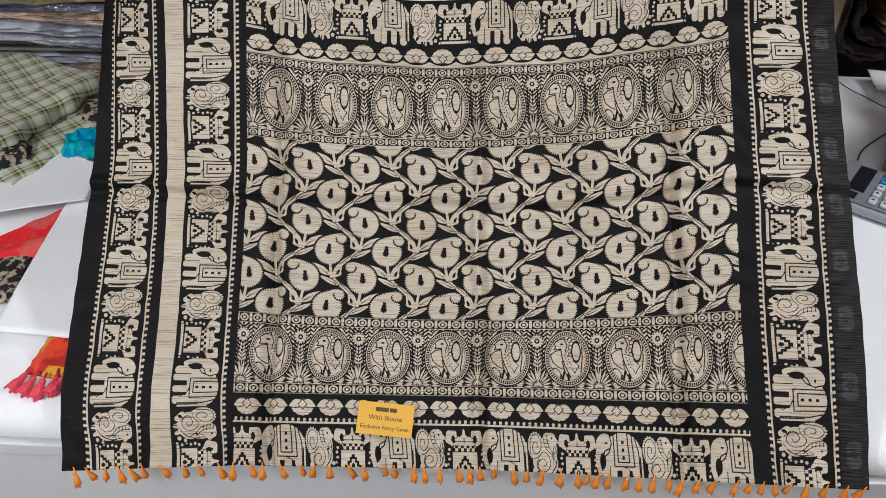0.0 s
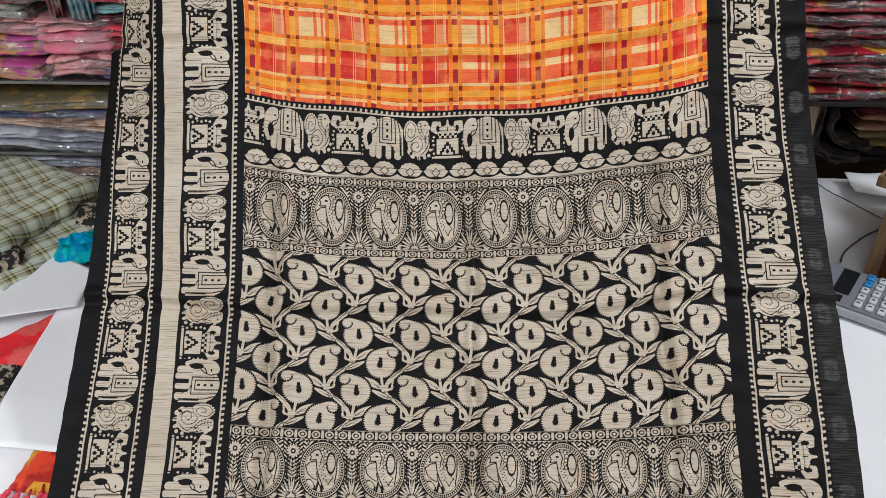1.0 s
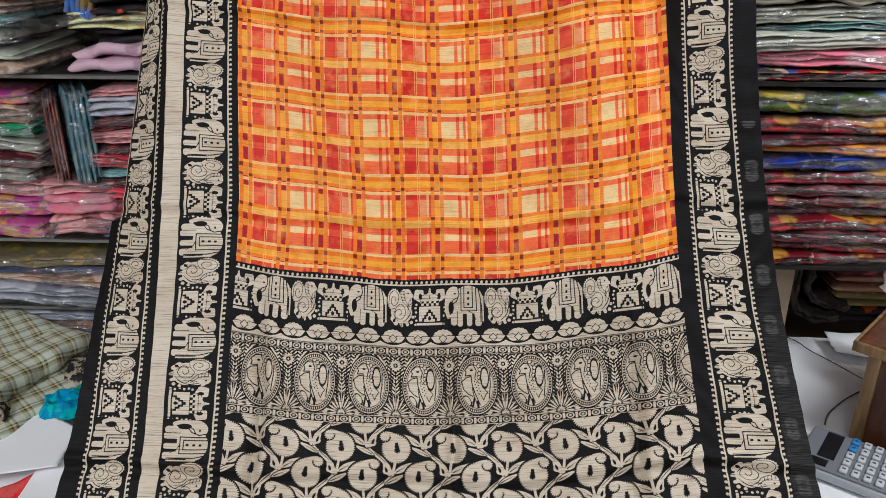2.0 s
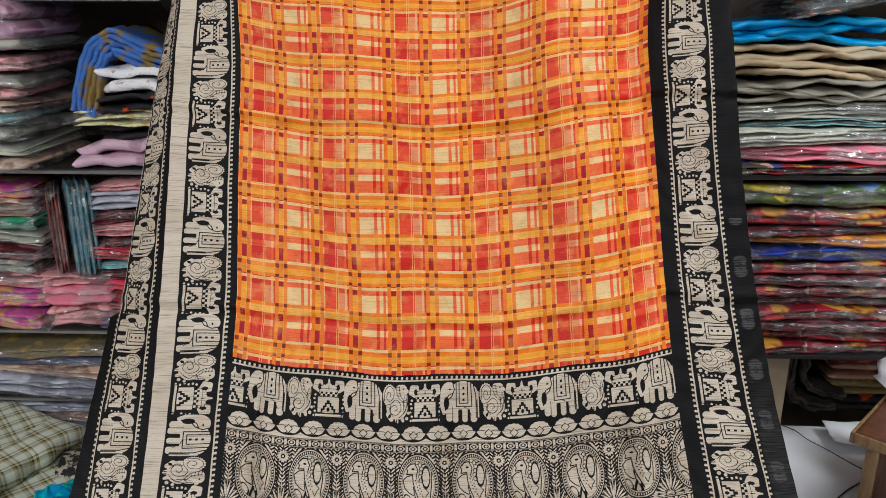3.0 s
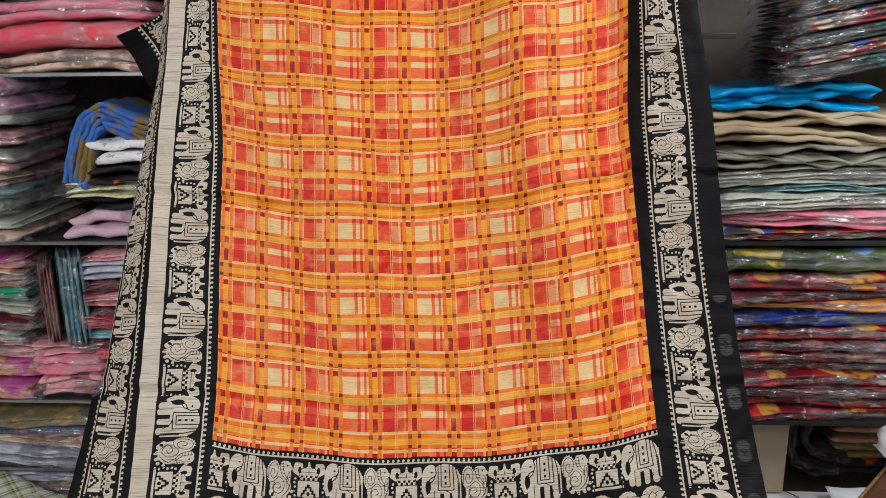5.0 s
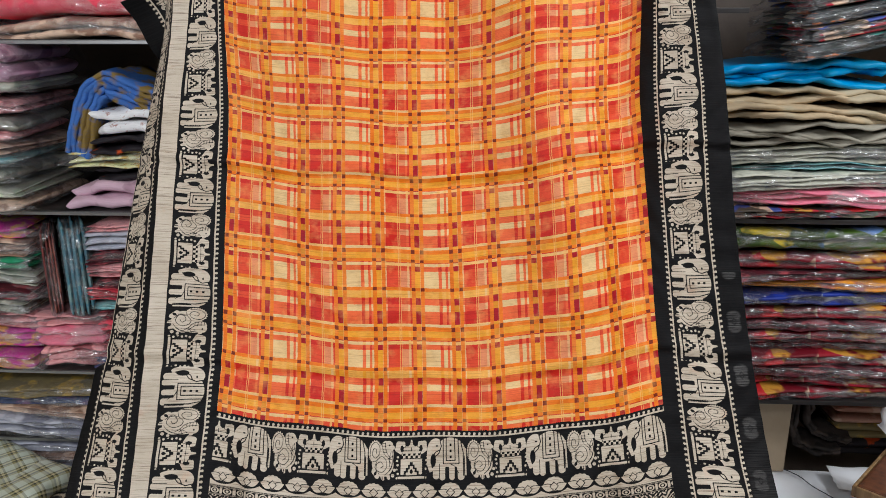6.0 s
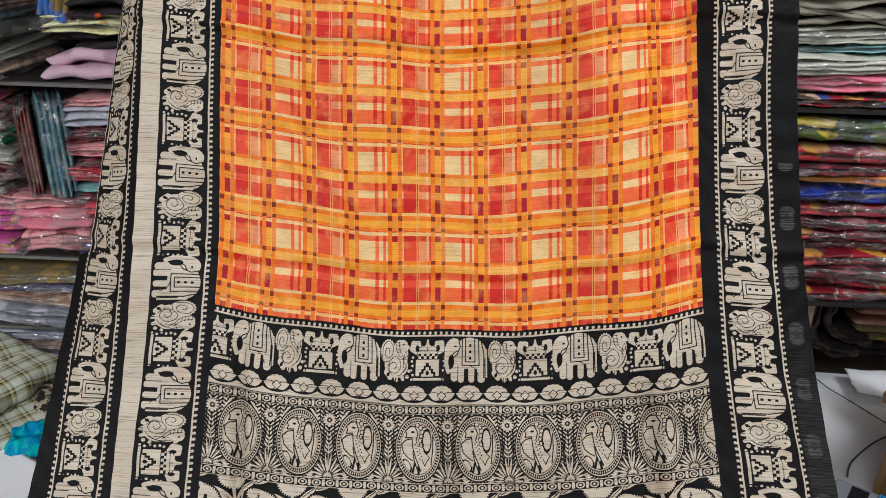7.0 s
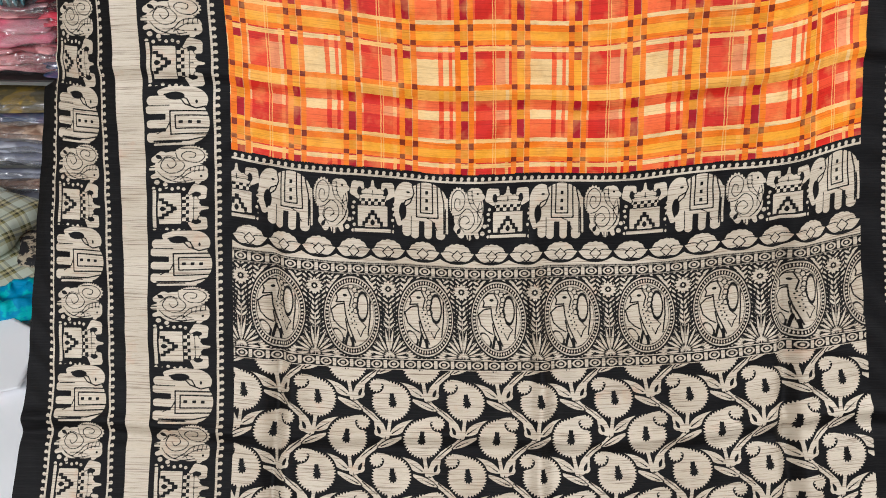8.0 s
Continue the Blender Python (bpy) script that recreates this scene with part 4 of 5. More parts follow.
CLOTHS = {
    "mauve": fabric("mauve_cloth", srgb(206, 168, 186), srgb(176, 130, 156), 0.4, 14),
    "rose": fabric("rose_cloth", srgb(206, 146, 146), srgb(166, 96, 100), 0.4, 20),
    "beige": fabric("beige_cloth", srgb(196, 170, 148), srgb(150, 116, 96), 0.4, 18),
    "brown": fabric("brown_cloth", srgb(150, 112, 96), srgb(190, 160, 140), 0.4, 22),
    "sage": fabric("sage_cloth", srgb(166, 176, 152), srgb(190, 190, 172), 0.5, 18),
    "grey": fabric("grey_cloth", srgb(176, 176, 160), srgb(140, 140, 126), 0.4, 16),
    "aqua": fabric("aqua_cloth", srgb(128, 178, 176), srgb(90, 140, 146), 0.4, 20),
    "lavender": fabric("lavender_cloth", srgb(190, 160, 174), srgb(176, 142, 158), 0.3, 14),
    "cream": fabric("cream_cloth", srgb(226, 208, 160), srgb(206, 170, 84), 0.35, 34),
    "black": fabric("black_cloth", srgb(34, 30, 34), srgb(214, 84, 26), 0.15, 20),
    "maroon": fabric("maroon_cloth", srgb(112, 34, 48), srgb(160, 70, 76), 0.4, 26, gain=0.55),
    "white": fabric("white_cloth", srgb(232, 232, 228), srgb(190, 150, 140), 0.12, 60),
    "blue": fabric("blue_cloth", srgb(58, 96, 160), srgb(132, 108, 48), 0.42, 14),
    "russet": fabric("russet_cloth", srgb(124, 62, 58), srgb(160, 100, 88), 0.4, 30, gain=1.0),
    "teal": fabric("teal_cloth", srgb(66, 108, 122), srgb(120, 150, 150), 0.4, 30),
    "coral": fabric("coral_cloth", srgb(214, 66, 84), srgb(232, 110, 120), 0.4, 10),
    "red": fabric("red_cloth", srgb(178, 48, 62), srgb(214, 130, 130), 0.4, 26, gain=1.1),
    "magenta": fabric("magenta_cloth", srgb(174, 48, 132), srgb(212, 150, 80), 0.25, 18),
    "green": fabric("green_cloth", srgb(32, 122, 82), srgb(60, 150, 110), 0.4, 16),
    "navy": fabric("navy_cloth", srgb(52, 66, 98), srgb(128, 96, 130), 0.4, 12),
    "silver": fabric("silver_cloth", srgb(170, 172, 182), srgb(126, 128, 142), 0.5, 9),
    "gold": fabric("gold_cloth", srgb(110, 98, 66), srgb(176, 146, 70), 0.3, 26),
    "sky": fabric("sky_blue_cloth", srgb(14, 122, 176), srgb(30, 146, 196), 0.3, 9, 0.4),
    "tan": fabric("tan_cloth", srgb(152, 134, 106), srgb(172, 158, 130), 0.5, 10),
    "olive": fabric("olive_grey_cloth", srgb(122, 117, 104), srgb(148, 143, 128), 0.5, 8),
    "pink": fabric("pink_cloth", srgb(206, 110, 130), srgb(226, 156, 166), 0.5, 12),
    "print_red": fabric("red_printed_cloth", srgb(150, 26, 44), PRINT_HUES, 0.5, 17, 0.5, True, gain=0.55),
    "print_green": fabric("green_printed_cloth", srgb(74, 98, 30), GREEN_HUES, 0.5, 15, 0.5, True, gain=0.55),
    "print_blue": fabric("blue_printed_cloth", srgb(30, 50, 140), BLUE_HUES, 0.5, 15, 0.5, True, gain=0.55),
    "dark_print": fabric("dark_printed_cloth", srgb(40, 46, 44), DARK_HUES, 0.5, 20, 0.5, True, 1.5),
    "umber": fabric("umber_cloth", srgb(64, 56, 52), srgb(46, 42, 40), 0.4, 20),
    "orange": fabric("orange_cloth", srgb(216, 136, 30), srgb(176, 96, 90), 0.35, 14),
    "multi": fabric("many_coloured_cloth", srgb(96, 84, 70), PRINT_HUES, 0.5, 26, 0.5, True, gain=0.55),
}
WORDS = {"print_red": "crimson printed", "print_green": "green printed", "print_blue": "blue printed", "sky": "sky blue", "dark_print": "dark printed", "multi": "many-coloured"}
seed_at = [3.0]


def pile(cx, width, z, rows, depth=0.30, front=None, group="stacked sarees", wrapped=True, turn=0.0):
    """A stack of folded sarees, from the bottom up; rows of (cloth, height, sideways shift, layers)."""
    y = (SHELF_Y if front is None else front) + depth / 2 + 0.012
    for key, high, dx, layers in rows:
        seed_at[0] += 1.37
        rnd_here = random.Random(int(seed_at[0] * 100))
        word = WORDS.get(key, key)
        state = "in a clear bag in a stack" if wrapped else "unwrapped in a stack"
        folded_cloth("folded_saree", cx + dx, y + rnd_here.uniform(-0.022, 0.010), z, width * rnd_here.uniform(0.94, 1.05), depth, high - 0.004, layers, CLOTHS[key], f"folded {word} saree {state}", wrapped, turn + rnd_here.uniform(-6.5, 6.5), rnd_here.uniform(-1.6, 1.6), group, seed_at[0], 0.0075 if wrapped else 0.019, rnd_here.uniform(-0.004, 0.012))
        z += high
    return z


# upper left shelf
pile(-0.60, 0.42, 1.674, [("beige", 0.048, 0, 2), ("coral", 0.06, 0.01, 1), ("pink", 0.05, -0.03, 2), ("maroon", 0.05, 0.02, 3)])
pile(-0.975, 0.26, 1.674, [("aqua", 0.06, 0, 3), ("sage", 0.05, 0, 3), ("navy", 0.05, 0, 3), ("maroon", 0.06, 0, 3)])
# middle left shelf
pile(-0.945, 0.38, 1.292, front=SHELF_Y - 0.055, rows= [("beige", 0.036, 0, 1), ("sage", 0.034, 0.005, 2), ("grey", 0.034, 0, 1), ("aqua", 0.028, 0.006, 1), ("beige", 0.030, 0.0, 2), ("rose", 0.030, -0.006, 1), ("grey", 0.034, 0.02, 1), ("rose", 0.036, 0.025, 2), ("sage", 0.030, 0.03, 1), ("mauve", 0.086, 0.035, 2)])
z_top = pile(-0.52, 0.29, 1.292, [("lavender", 0.031, -0.003, 1), ("lavender", 0.031, 0.0, 1)], 0.24, wrapped=False)
# black cloth set back here to stand in for a shaded gap in the stack
z_top = pile(-0.49, 0.28, z_top, [("black", 0.036, 0.02, 2)], 0.2, SHELF_Y + 0.05, wrapped=False)
z_top = pile(-0.50, 0.30, z_top, [("cream", 0.044, 0.0, 4)], 0.24)
z_top = pile(-0.46, 0.26, z_top, [("black", 0.032, 0, 2), ("white", 0.030, 0.005, 1), ("white", 0.028, 0, 1)], 0.22, wrapped=False)


def bent_cloth(name, points, thick, depth, layers, y, material, label, category="folded cloth", seed=1.0):
    """A cloth folded over in a bow: layers follow a line of (x, z) points and run back along y."""
    top = thing(name, points[0][0], y, min(z for _, z in points), label, category)
    inverse = top.matrix_world.inverted()
    pts = []
    for k in range(len(points) - 1):
        for j in range(6):
            pts.append(Vector(points[k]).lerp(Vector(points[k + 1]), j / 6))
    pts.append(Vector(points[-1]))
    for _ in range(4):
        pts = [pts[0]] + [(pts[i - 1] + pts[i] * 2 + pts[i + 1]) / 4 for i in range(1, len(pts) - 1)] + [pts[-1]]
    for layer in range(layers):
        verts, faces = [], []
        start, n_y = 0, 8
        for i, p in enumerate(pts):
            a, b = pts[max(i - 1, 0)], pts[min(i + 1, len(pts) - 1)]
            t = (b - a).normalized()
            nrm = Vector((-t.y, t.x))
            for side in (0, 1):
                off = thick * (layer + side * 0.86) / layers
                for j in range(n_y):
                    w = noise.noise((i * 0.25 + seed, j * 0.6, layer * 2.0)) * 0.007 + noise.noise((i * 0.7 + seed, j * 1.6, layer * 4.0)) * 0.006
                    q = p + nrm * (off + w)
                    verts.append(inverse @ Vector((q.x, y + depth * j / (n_y - 1) + 0.018 * noise.noise((i * 0.3, layer * 3.0, seed)), q.y)))
        row = 2 * n_y
        for i in range(len(pts) - 1):
            for j in range(row):
                a, b = start + i * row + j, start + i * row + (j + 1) % row
                if j == n_y - 1:
                    b = start + i * row + row - 1
                elif j >= n_y:
                    a, b = start + i * row + j, start + i * row + (j - 1 if j > n_y else 0)
                faces.append((a, b, b + row, a + row))
        mesh_object("fold", [tuple(v) for v in verts], faces, material, top)
    return top


bent_cloth("folded_saree", [(-0.40, 1.548), (-0.47, 1.575), (-0.548, 1.612), (-0.612, 1.562), (-0.652, 1.425)], 0.058, 0.2, 5, SHELF_Y + 0.008, CLOTHS["blue"], "blue and ochre saree folded over a stack", seed=2.0)
# lower left shelf
pile(-0.93, 0.30, 0.890, [("magenta", 0.05, 0, 3), ("magenta", 0.05, 0.005, 3), ("rose", 0.04, 0.01, 3), ("grey", 0.04, -0.01, 3), ("maroon", 0.03, 0, 3), ("sage", 0.035, 0, 3), ("green", 0.04, 0.015, 2), ("beige", 0.04, -0.01, 3), ("magenta", 0.03, -0.02, 2)])
pile(-0.512, 0.27, 0.890, [("navy", 0.030, 0, 3), ("rose", 0.038, 0.005, 4), ("red", 0.032, -0.004, 4), ("coral", 0.030, 0.006, 4), ("maroon", 0.026, 0.0, 4), ("aqua", 0.022, -0.01, 3), ("red", 0.032, 0.0, 4), ("maroon", 0.030, 0.005, 4), ("rose", 0.034, -0.005, 4), ("maroon", 0.03, 0.0, 4), ("silver", 0.05, 0.0, 3), ("rose", 0.022, 0.02, 2)])
z_top = pile(-0.71, 0.16, 0.890, [("rose", 0.06, 0.0, 3), ("pink", 0.055, 0.01, 2), ("rose", 0.03, 0, 3)], 0.26)
folded_cloth("folded_saree", -0.752, SHELF_Y + 0.06, z_top, 0.13, 0.200, 0.030, 4, CLOTHS["russet"], "folded russet saree standing upright in its bag", True, 117, 0, "stacked sarees", 41.0, 0.003, 0.0, True)
folded_cloth("folded_saree", -0.692, SHELF_Y + 0.06, z_top, 0.14, 0.212, 0.056, 5, CLOTHS["teal"], "folded teal saree standing upright in its bag", True, 120, 0, "stacked sarees", 43.0, 0.003, 0.0, True)
# flat packets under the lowest board
pile(-0.86, 0.72, 0.702, [("silver", 0.030, 0, 2), ("silver", 0.028, 0.01, 2), ("beige", 0.022, 0.0, 3), ("navy", 0.026, -0.01, 2), ("gold", 0.030, 0.10, 2)])
pile(-0.86, 0.66, TOP_Z + 0.004, [("silver", 0.03, 0, 2), ("beige", 0.026, 0, 2), ("silver", 0.028, 0, 2)], 0.3)
# right shelves
pile(1.06, 0.56, 0.857, [("print_red", 0.030, 0, 2), ("print_red", 0.032, 0.006, 2), ("maroon", 0.026, -0.006, 3), ("print_red", 0.032, 0.004, 2), ("maroon", 0.024, 0, 3), ("print_red", 0.032, 0.0, 2), ("maroon", 0.026, 0, 3), ("print_red", 0.030, 0.008, 2), ("print_blue", 0.034, -0.004, 2), ("orange", 0.030, 0.0, 2), ("maroon", 0.020, 0.0, 2), ("print_red", 0.044, 0.004, 2), ("print_green", 0.056, 0, 2)])
z_top = pile(1.06, 0.56, 1.294, [("multi", 0.026, 0, 3), ("pink", 0.040, 0.0, 3), ("grey", 0.040, 0.0, 4), ("aqua", 0.014, 0.0, 2), ("grey", 0.040, 0.008, 4)])
z_top = pile(1.05, 0.54, z_top, [("olive", 0.050, 0.0, 4), ("tan", 0.066, 0.0, 4)], 0.28, wrapped=False)
z_top = pile(0.96, 0.37, z_top, [("sky", 0.058, 0.0, 3)], 0.28, wrapped=False)
tilted = [("dark_print", 0.036), ("multi", 0.034), ("dark_print", 0.034), ("multi", 0.034), ("dark_print", 0.034), ("print_red", 0.034)]
for k, (key, high) in enumerate(tilted):
    seed_at[0] += 1.9
    folded_cloth("folded_saree", 1.20 - 0.034 * k * math.sin(radians(-10)) - 0.004 * k, SHELF_Y + 0.13, z_top + 0.046 + 0.034 * k, 0.50, 0.30, high - 0.002, 3, CLOTHS[key], f"folded {WORDS[key]} saree in a clear bag, tilted on a stack", True, 2, -10, "tilted sarees", seed_at[0], 0.004)

# ---- things on the counter ----
PAPER = plain("white_paper", srgb(250, 251, 253), 0.7, 0.01, 9.0)


def patch(name, corners, z, rise, wave, material, label, category, seed=0.0, n=26, thick=0.003, drop=0.0, scale=9.0):
    """A crumpled sheet laid over four ground corners, with a little thickness."""
    cx, cy = sum(c[0] for c in corners) / 4, sum(c[1] for c in corners) / 4
    top = thing(name, cx, cy, z, label, category)
    verts, faces = [], []
    for side in (1, 0):
        for j in range(n + 1):
            for i in range(n + 1):
                u, v = i / n, j / n
                p = (Vector(corners[0]) * (1 - u) + Vector(corners[1]) * u) * (1 - v) + (Vector(corners[3]) * (1 - u) + Vector(corners[2]) * u) * v
                edge = min(1.0, 5 * min(u, 1 - u, v, 1 - v))
                crumple = noise.noise((p.x * scale + seed, p.y * scale, seed)) + 0.5 * noise.noise((p.x * scale * 2.7, p.y * scale * 2.7 + seed, 2.0))
                h = rise * (1 - drop * (1 - edge)) + wave * crumple
                verts.append((p.x - cx + 0.006 * noise.noise((v * 9, u * 7, seed)) * wave * 60, p.y - cy, max(0.0005, h) + (thick if side else 0)))
    m = (n + 1) ** 2
    for j in range(n):
        for i in range(n):
            a = j * (n + 1) + i
            faces += [(a, a + 1, a + n + 2, a + n + 1), (m + a, m + a + n + 1, m + a + n + 2, m + a + 1)]
    rim = [i for i in range(n + 1)] + [(j + 1) * (n + 1) - 1 for j in range(1, n + 1)] + [n * (n + 1) + i for i in range(n - 1, -1, -1)] + [j * (n + 1) for j in range(n - 1, 0, -1)]
    for k in range(len(rim)):
        a, b = rim[k], rim[(k + 1) % len(rim)]
        faces.append((b, a, m + a, m + b))
    mesh_object("sheet", verts, faces, material, top)
    return top


def green_plaid():
    n = Nodes("green_plaid_cloth")
    at = n.coords("Object", (1, 1, 1), (0, 0, 0.3))
    sep = n.add("ShaderNodeSeparateXYZ")
    n.put(at, sep.inputs[0])
    x = n.math("FRACT", n.math("MULTIPLY", sep.outputs["X"], 24.0))
    y = n.math("FRACT", n.math("MULTIPLY", n.math("ADD", sep.outputs["Y"], sep.outputs["Z"]), 21.0))
    base = n.ramp(x, [(0, srgb(206, 214, 194)), (0.26, srgb(150, 146, 94)), (0.42, srgb(40, 42, 24)), (0.52, srgb(204, 196, 150)), (0.66, srgb(92, 92, 48)), (0.78, srgb(208, 218, 204))], "CONSTANT")
    over = n.ramp(y, [(0, srgb(210, 216, 198)), (0.30, srgb(154, 146, 92)), (0.44, srgb(36, 38, 22)), (0.56, srgb(206, 196, 148)), (0.68, srgb(88, 88, 44)), (0.80, srgb(200, 208, 190))], "CONSTANT")
    thread = n.noise(n.scaled(at, (300, 300, 300)), 1.0, 2.0)
    return n.done(n.mix(0.55, base, over), 0.65, n.bump(thread, 0.3, 0.001), Sheen_Weight=0.2)


GREEN_PLAID = green_plaid()
BORDER_SCRAP = fabric("black_border_cloth", srgb(30, 29, 31), srgb(186, 172, 148), 0.42, 70)
folded_cloth("folded_saree", -0.985, 1.765, TOP_Z + 0.002, 0.56, 0.30, 0.088, 3, GREEN_PLAID, "green plaid saree folded loosely on the white sheet", False, 60, 0, "", 12.0, 0.012)
folded_cloth("folded_saree", -0.785, 1.690, TOP_Z + 0.012, 0.50, 0.105, 0.098, 2, GREEN_PLAID, "thick rolled edge of a green plaid saree", False, 73, 0, "", 15.0, 0.014)
folded_cloth("folded_saree", -0.712, 1.690, TOP_Z + 0.002, 0.30, 0.125, 0.060, 2, GREEN_PLAID, "loose fold of green plaid saree on the white sheet", False, 66, 0, "", 18.0, 0.016)
patch("saree_end", [(-0.735, 1.90), (-0.63, 1.91), (-0.595, 1.735), (-0.685, 1.745)], TOP_Z + 0.004, 0.055, 0.016, BORDER_SCRAP, "crumpled black and cream saree border", "cloth", 3.0, drop=0.8)
patch("saree_end", [(-0.86, 1.68), (-0.742, 1.685), (-0.695, 1.61), (-0.80, 1.52)], TOP_Z + 0.004, 0.085, 0.014, BORDER_SCRAP, "crumpled black and cream saree border", "cloth", 5.0, drop=0.9)
patch("teal_cloth", [(-0.70, 1.70), (-0.62, 1.77), (-0.575, 1.67), (-0.655, 1.61)], TOP_Z + 0.03, 0.036, 0.024, fabric("turquoise_cloth", srgb(10, 120, 160), srgb(30, 184, 190), 0.45, 40), "crumpled bright turquoise cloth on the sheet", "cloth", 7.0, drop=0.9, scale=24.0)
patch("red_cloth", [(-0.74, 1.37), (-0.58, 1.54), (-0.54, 1.37), (-0.68, 1.325)], TOP_Z + 0.004, 0.02, 0.010, fabric("red_patterned_cloth", srgb(206, 36, 44), srgb(226, 96, 90), 0.4, 26), "crumpled red patterned cloth under paper", "cloth", 9.0, drop=0.8)
patch("saree_end", [(-0.76, 1.38), (-0.61, 1.36), (-0.585, 1.23), (-0.72, 1.20)], TOP_Z + 0.003, 0.010, 0.005, BORDER_SCRAP, "flat end of a black and cream saree", "cloth", 11.0, drop=0.5)
patch("paper_sheet", [(-0.80, 1.41), (-0.704, 1.680), (-0.565, 1.605), (-0.550, 1.485)], TOP_Z + 0.036, 0.010, 0.005, PAPER, "large white sheet of wrapping paper", "paper", 13.0, thick=0.0008, scale=4.0)
patch("paper_sheet", [(-0.605, 1.54), (-0.53, 1.56), (-0.41, 1.125), (-0.566, 1.138)], TOP_Z + 0.024, 0.008, 0.005, PAPER, "long white sheet of wrapping paper", "paper", 17.0, thick=0.0008, scale=4.0)
scrap = patch("printed_cloth", [(-0.49, 1.072), (-0.485, 1.15), (-0.38, 1.165), (-0.39, 1.055)], TOP_Z + 0.003, 0.014, 0.006, fabric("orange_printed_cloth", srgb(206, 66, 40), [(0.0, srgb(214, 130, 20)), (0.4, srgb(190, 50, 40)), (0.7, srgb(222, 160, 40)), (0.85, srgb(60, 60, 100))], 0.5, 24, 0.6, True), "orange and red printed cloth with pink tassels", "cloth", 19.0, drop=0.8)
PINK = tassel_mesh(31, PINK_THREAD)
for k in range(5):
    ob = new("tassel", PINK)
    ob.parent = scrap
    ob.matrix_basis = pose(-0.042 + 0.016 * k, -0.040 - 0.005 * (k % 3), 0.012, -78, 0, -24 + 11 * (k % 4)) @ Matrix.Scale(1.4, 4)

# ---- calculator, box and niche ----
DARK_PLASTIC = plain("dark_grey_plastic", srgb(70, 72, 78), 0.4, 0.1)
FACE_PLASTIC = plain("mid_grey_plastic", srgb(128, 131, 138), 0.4, 0.08)
PALE_PLASTIC = plain("pale_grey_plastic", srgb(172, 176, 182), 0.4, 0.08)
KEY_GREY = plain("grey_key", srgb(206, 210, 214), 0.45, 0.05)
KEY_BLUE = plain("blue_key", srgb(52, 140, 206), 0.45, 0.05)
SCREEN = plain("dark_display", srgb(26, 30, 34), 0.12, 0.02)


def calculator():
    top = thing("calculator", 1.046, 1.598, TOP_Z + 0.006, "grey desk calculator with pale keys and two blue keys", "calculator", turn=55)
    top.scale = (1.2, 1.2, 1.2)
    w, l = 0.064, 0.094
    part("base_shell", box(-w, w, -l, l, 0.0, 0.016, 0.006), PALE_PLASTIC, top)
    part("face_plate", box(-w + 0.005, w - 0.005, -l + 0.005, l - 0.004, 0.0165, 0.021, 0.002), FACE_PLASTIC, top)
    part("display", box(-w + 0.036, w - 0.012, l - 0.055, l - 0.028, 0.0214, 0.0228, 0.0008), SCREEN, top, "dark display window")
    part("solar_cell", box(-w + 0.010, -w + 0.031, l - 0.048, l - 0.022, 0.0214, 0.0222, 0.0006), SCREEN, top, "small dark solar cell with pale rim")
    for r in range(6):
        for c in range(5):
            x, y = -w + 0.018 + c * 0.0228, l - 0.074 - r * 0.0182
            key = part("key", box(x - 0.0086, x + 0.0086, y - 0.0062, y + 0.0062, 0.0214, 0.0272, 0.0022), KEY_BLUE if r == 0 and c in (3, 4) else KEY_GREY, top, "", True)
            part("key_mark", box(x - 0.002, x + 0.002, y - 0.0026, y + 0.0026, 0.0271, 0.0274), DARK_PLASTIC, key)
    return top


calculator()
WOOD_FRAME = wood("pale_worn_wood", srgb(158, 126, 84), srgb(96, 70, 42))
WOOD_PANEL = wood("dark_stained_wood", srgb(104, 62, 36), srgb(62, 34, 20))


def wooden_box():
    top = thing("wooden_desk_box", 1.062, 1.70, TOP_Z + 0.006, "worn wooden desk box with pale edges, on the counter", "box", turn=-42)
    w, d, h = 0.36, 0.30, 0.222
    part("front_panel", box(0.026, w - 0.02, 0.008, 0.02, 0.0, h), WOOD_PANEL, top)
    part("side_panel", box(0.004, 0.016, 0.026, d, 0.0, h), WOOD_PANEL, top)
    part("back_panel", box(0.02, w, d - 0.012, d, 0.0, h), WOOD_PANEL, top)
    for x in (0.0, w - 0.026):
        part("corner_post", box(x, x + 0.026, 0.0, 0.026, 0.0, h, 0.003), WOOD_FRAME, top)
    lid = part("lid", box(-0.02, w + 0.01, -0.02, d, h + 0.001, h + 0.026, 0.006), WOOD_PANEL, top)
    part("lid_edge", box(-0.022, w + 0.01, -0.026, -0.0205, h + 0.002, h + 0.025, 0.002), WOOD_FRAME, lid, "pale worn front edge")
    part("lid_edge", box(-0.027, -0.0205, -0.026, d, h + 0.002, h + 0.025, 0.002), WOOD_FRAME, lid, "pale worn side edge")
    return top


wooden_box()


def cable(points, radius, label):
    curve = bpy.data.curves.new("cable", "CURVE")
    curve.dimensions, curve.bevel_depth, curve.bevel_resolution = "3D", radius, 2
    spline = curve.splines.new("NURBS")
    spline.points.add(len(points) - 1)
    for p, co in zip(spline.points, points):
        p.co = (*co, 1)
    spline.use_endpoint_u = True
    spline.order_u = 3
    curve.materials.append(DARK_PLASTIC)
    return tagged(new("cable", curve), label, "cable")


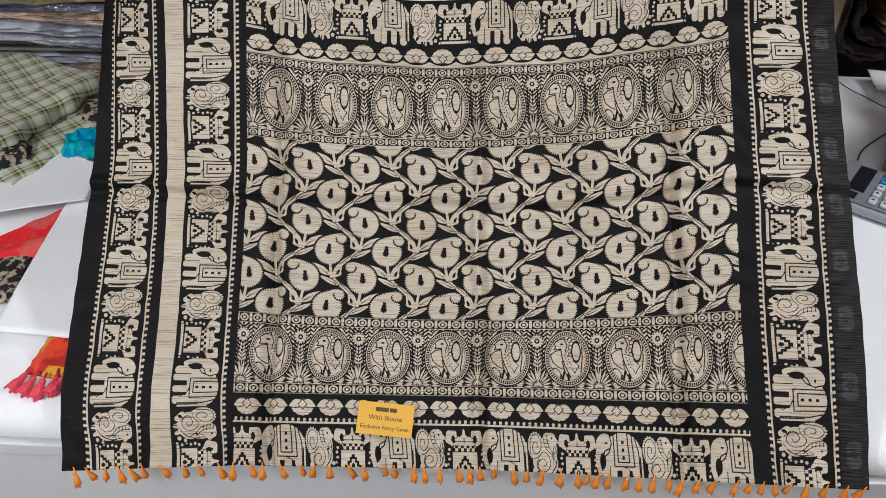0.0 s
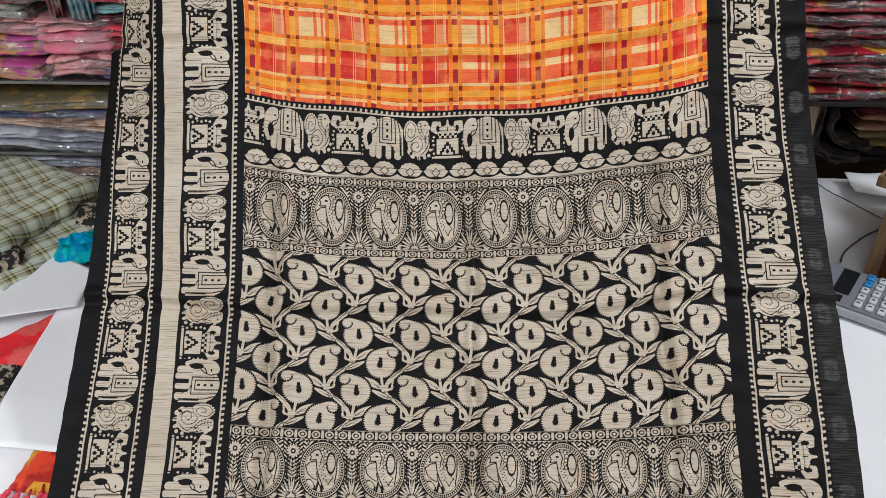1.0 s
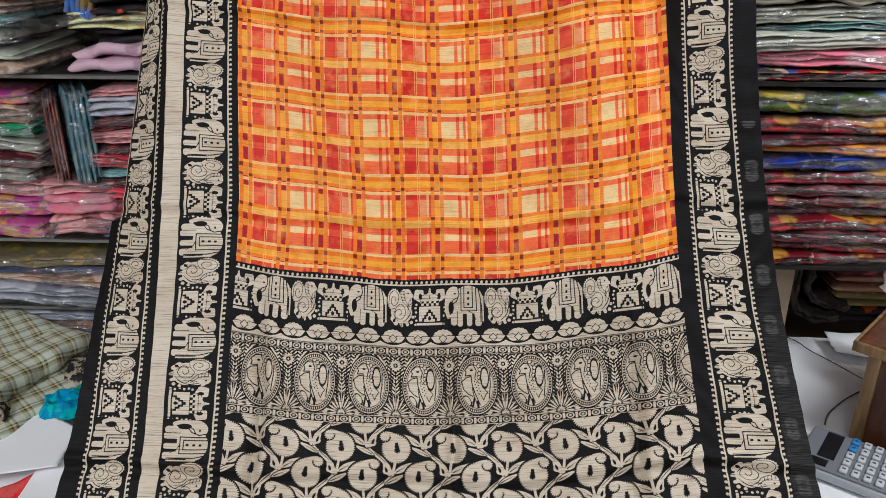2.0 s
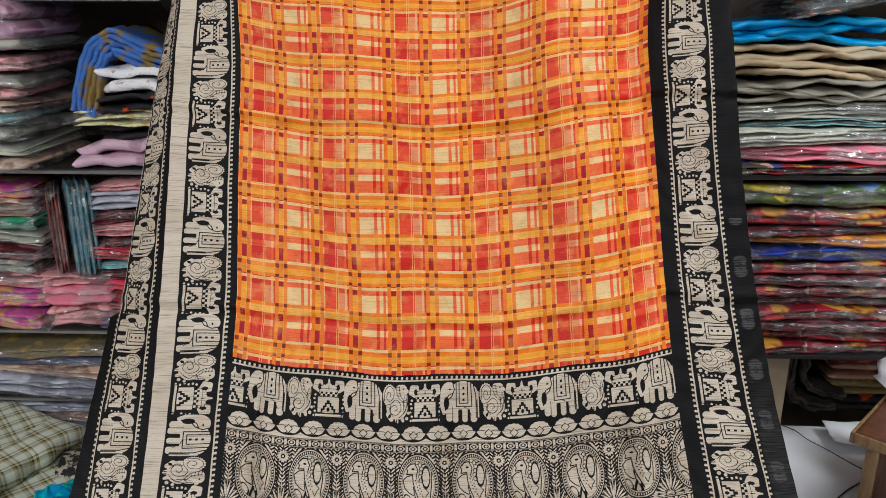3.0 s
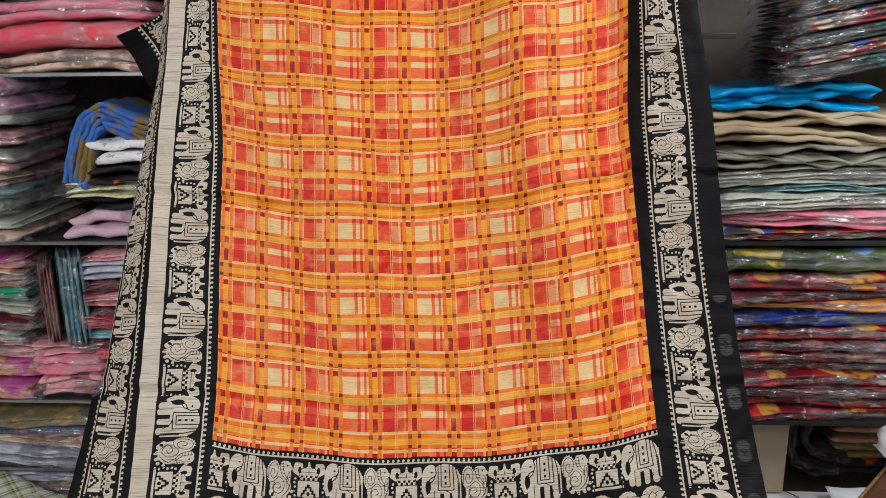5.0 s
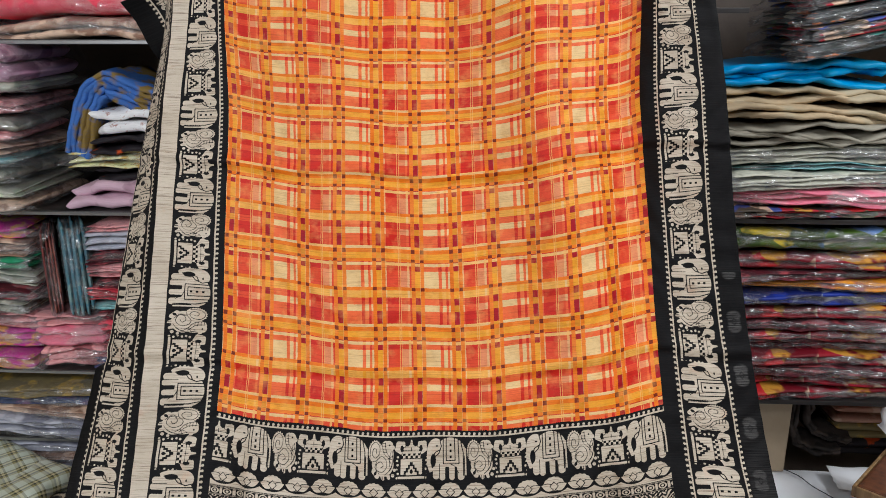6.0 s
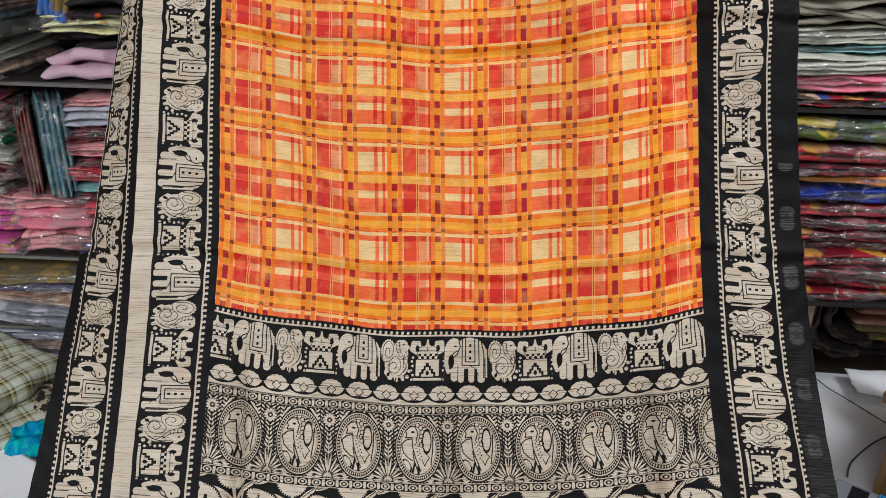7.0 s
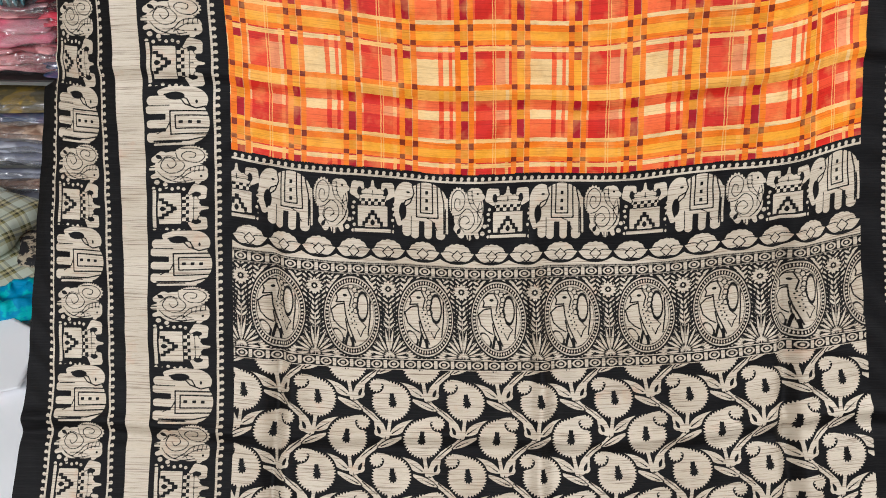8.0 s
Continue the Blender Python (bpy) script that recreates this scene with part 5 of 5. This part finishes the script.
zc = TOP_Z + 0.009
cable([(1.06, 2.16, zc), (1.105, 2.126, zc), (1.118, 2.074, zc), (1.150, 2.03, zc), (1.19, 1.955, zc), (1.24, 1.88, zc)], 0.0013, "thin dark cable lying on the white sheet")
cable([(1.03, 1.742, zc + 0.008), (1.050, 1.785, zc), (1.085, 1.822, zc), (1.15, 1.88, zc), (1.24, 1.93, zc)], 0.0018, "grey cable running behind the calculator")

CARTON = plain("beige_carton", srgb(176, 158, 132), 0.8, 0.1)
carton = thing("carton", 0.99, 2.26, TOP_Z, "plain beige carton standing in the niche", "box")
part("carton_body", box(-0.13, 0.085, -0.12, 0.08, 0.006, 0.25, 0.002), CARTON, carton)
part("flap", box(-0.13, 0.085, -0.119, 0.079, 0.2505, 0.2535, 0.001), CARTON, carton)
bent_cloth("cloth_roll", [(1.098, 0.785), (1.092, 0.70), (1.115, 0.635), (1.165, 0.612), (1.235, 0.612)], 0.022, 0.10, 2, 2.19, CLOTHS["umber"], "dark brown cloth rolled up in the niche", "cloth", 5.0)
bent_cloth("cloth_roll", [(1.135, 0.765), (1.140, 0.70), (1.165, 0.66), (1.215, 0.645), (1.265, 0.645)], 0.016, 0.10, 2, 2.20, CLOTHS["umber"], "dark brown cloth rolled up in the niche", "cloth", 8.0)
folded_cloth("folded_saree", 1.40, 2.32, TOP_Z + 0.055, 0.34, 0.2, 0.045, 2, CLOTHS["gold"], "folded dull gold saree in the dark niche", False, 0, 0, "niche stack", 61.0)
folded_cloth("folded_saree", 1.40, 2.32, TOP_Z + 0.101, 0.36, 0.2, 0.05, 2, CLOTHS["brown"], "folded brown saree in the dark niche", False, 0, 0, "niche stack", 62.0)
folded_cloth("folded_saree", 1.40, 2.32, TOP_Z + 0.152, 0.38, 0.2, 0.07, 2, CLOTHS["maroon"], "folded dark red saree in the dark niche", False, 0, 0, "niche stack", 63.0)
folded_cloth("folded_saree", 1.40, 2.32, TOP_Z + 0.006, 0.38, 0.2, 0.048, 2, CLOTHS["black"], "folded black saree in the dark niche", False, 0, 0, "niche stack", 64.0)
patch("paper_sheet", [(1.16, 2.02), (1.17, 2.12), (1.40, 2.12), (1.42, 1.98)], TOP_Z + 0.006, 0.03, 0.01, PAPER, "curled white paper on the white sheet", "paper", 23.0, thick=0.0008, scale=5.0)
bent_cloth("paper_wrap", [(1.165, 0.862), (1.175, 0.90), (1.205, 0.945), (1.21, 0.99), (1.26, 1.005)], 0.008, 0.16, 1, 1.74, PAPER, "white paper wrap curling up on the wooden box", "paper", 9.0)

RAIL = plain("steel_rail", srgb(150, 150, 152), 0.3, 0.1, 30.0, 0.9)
rail = structure("trim_rail", box(-0.55, 0.95, 1.74, 1.76, 1.985, 2.005, 0.004), RAIL, "steel rail from which the saree hangs")
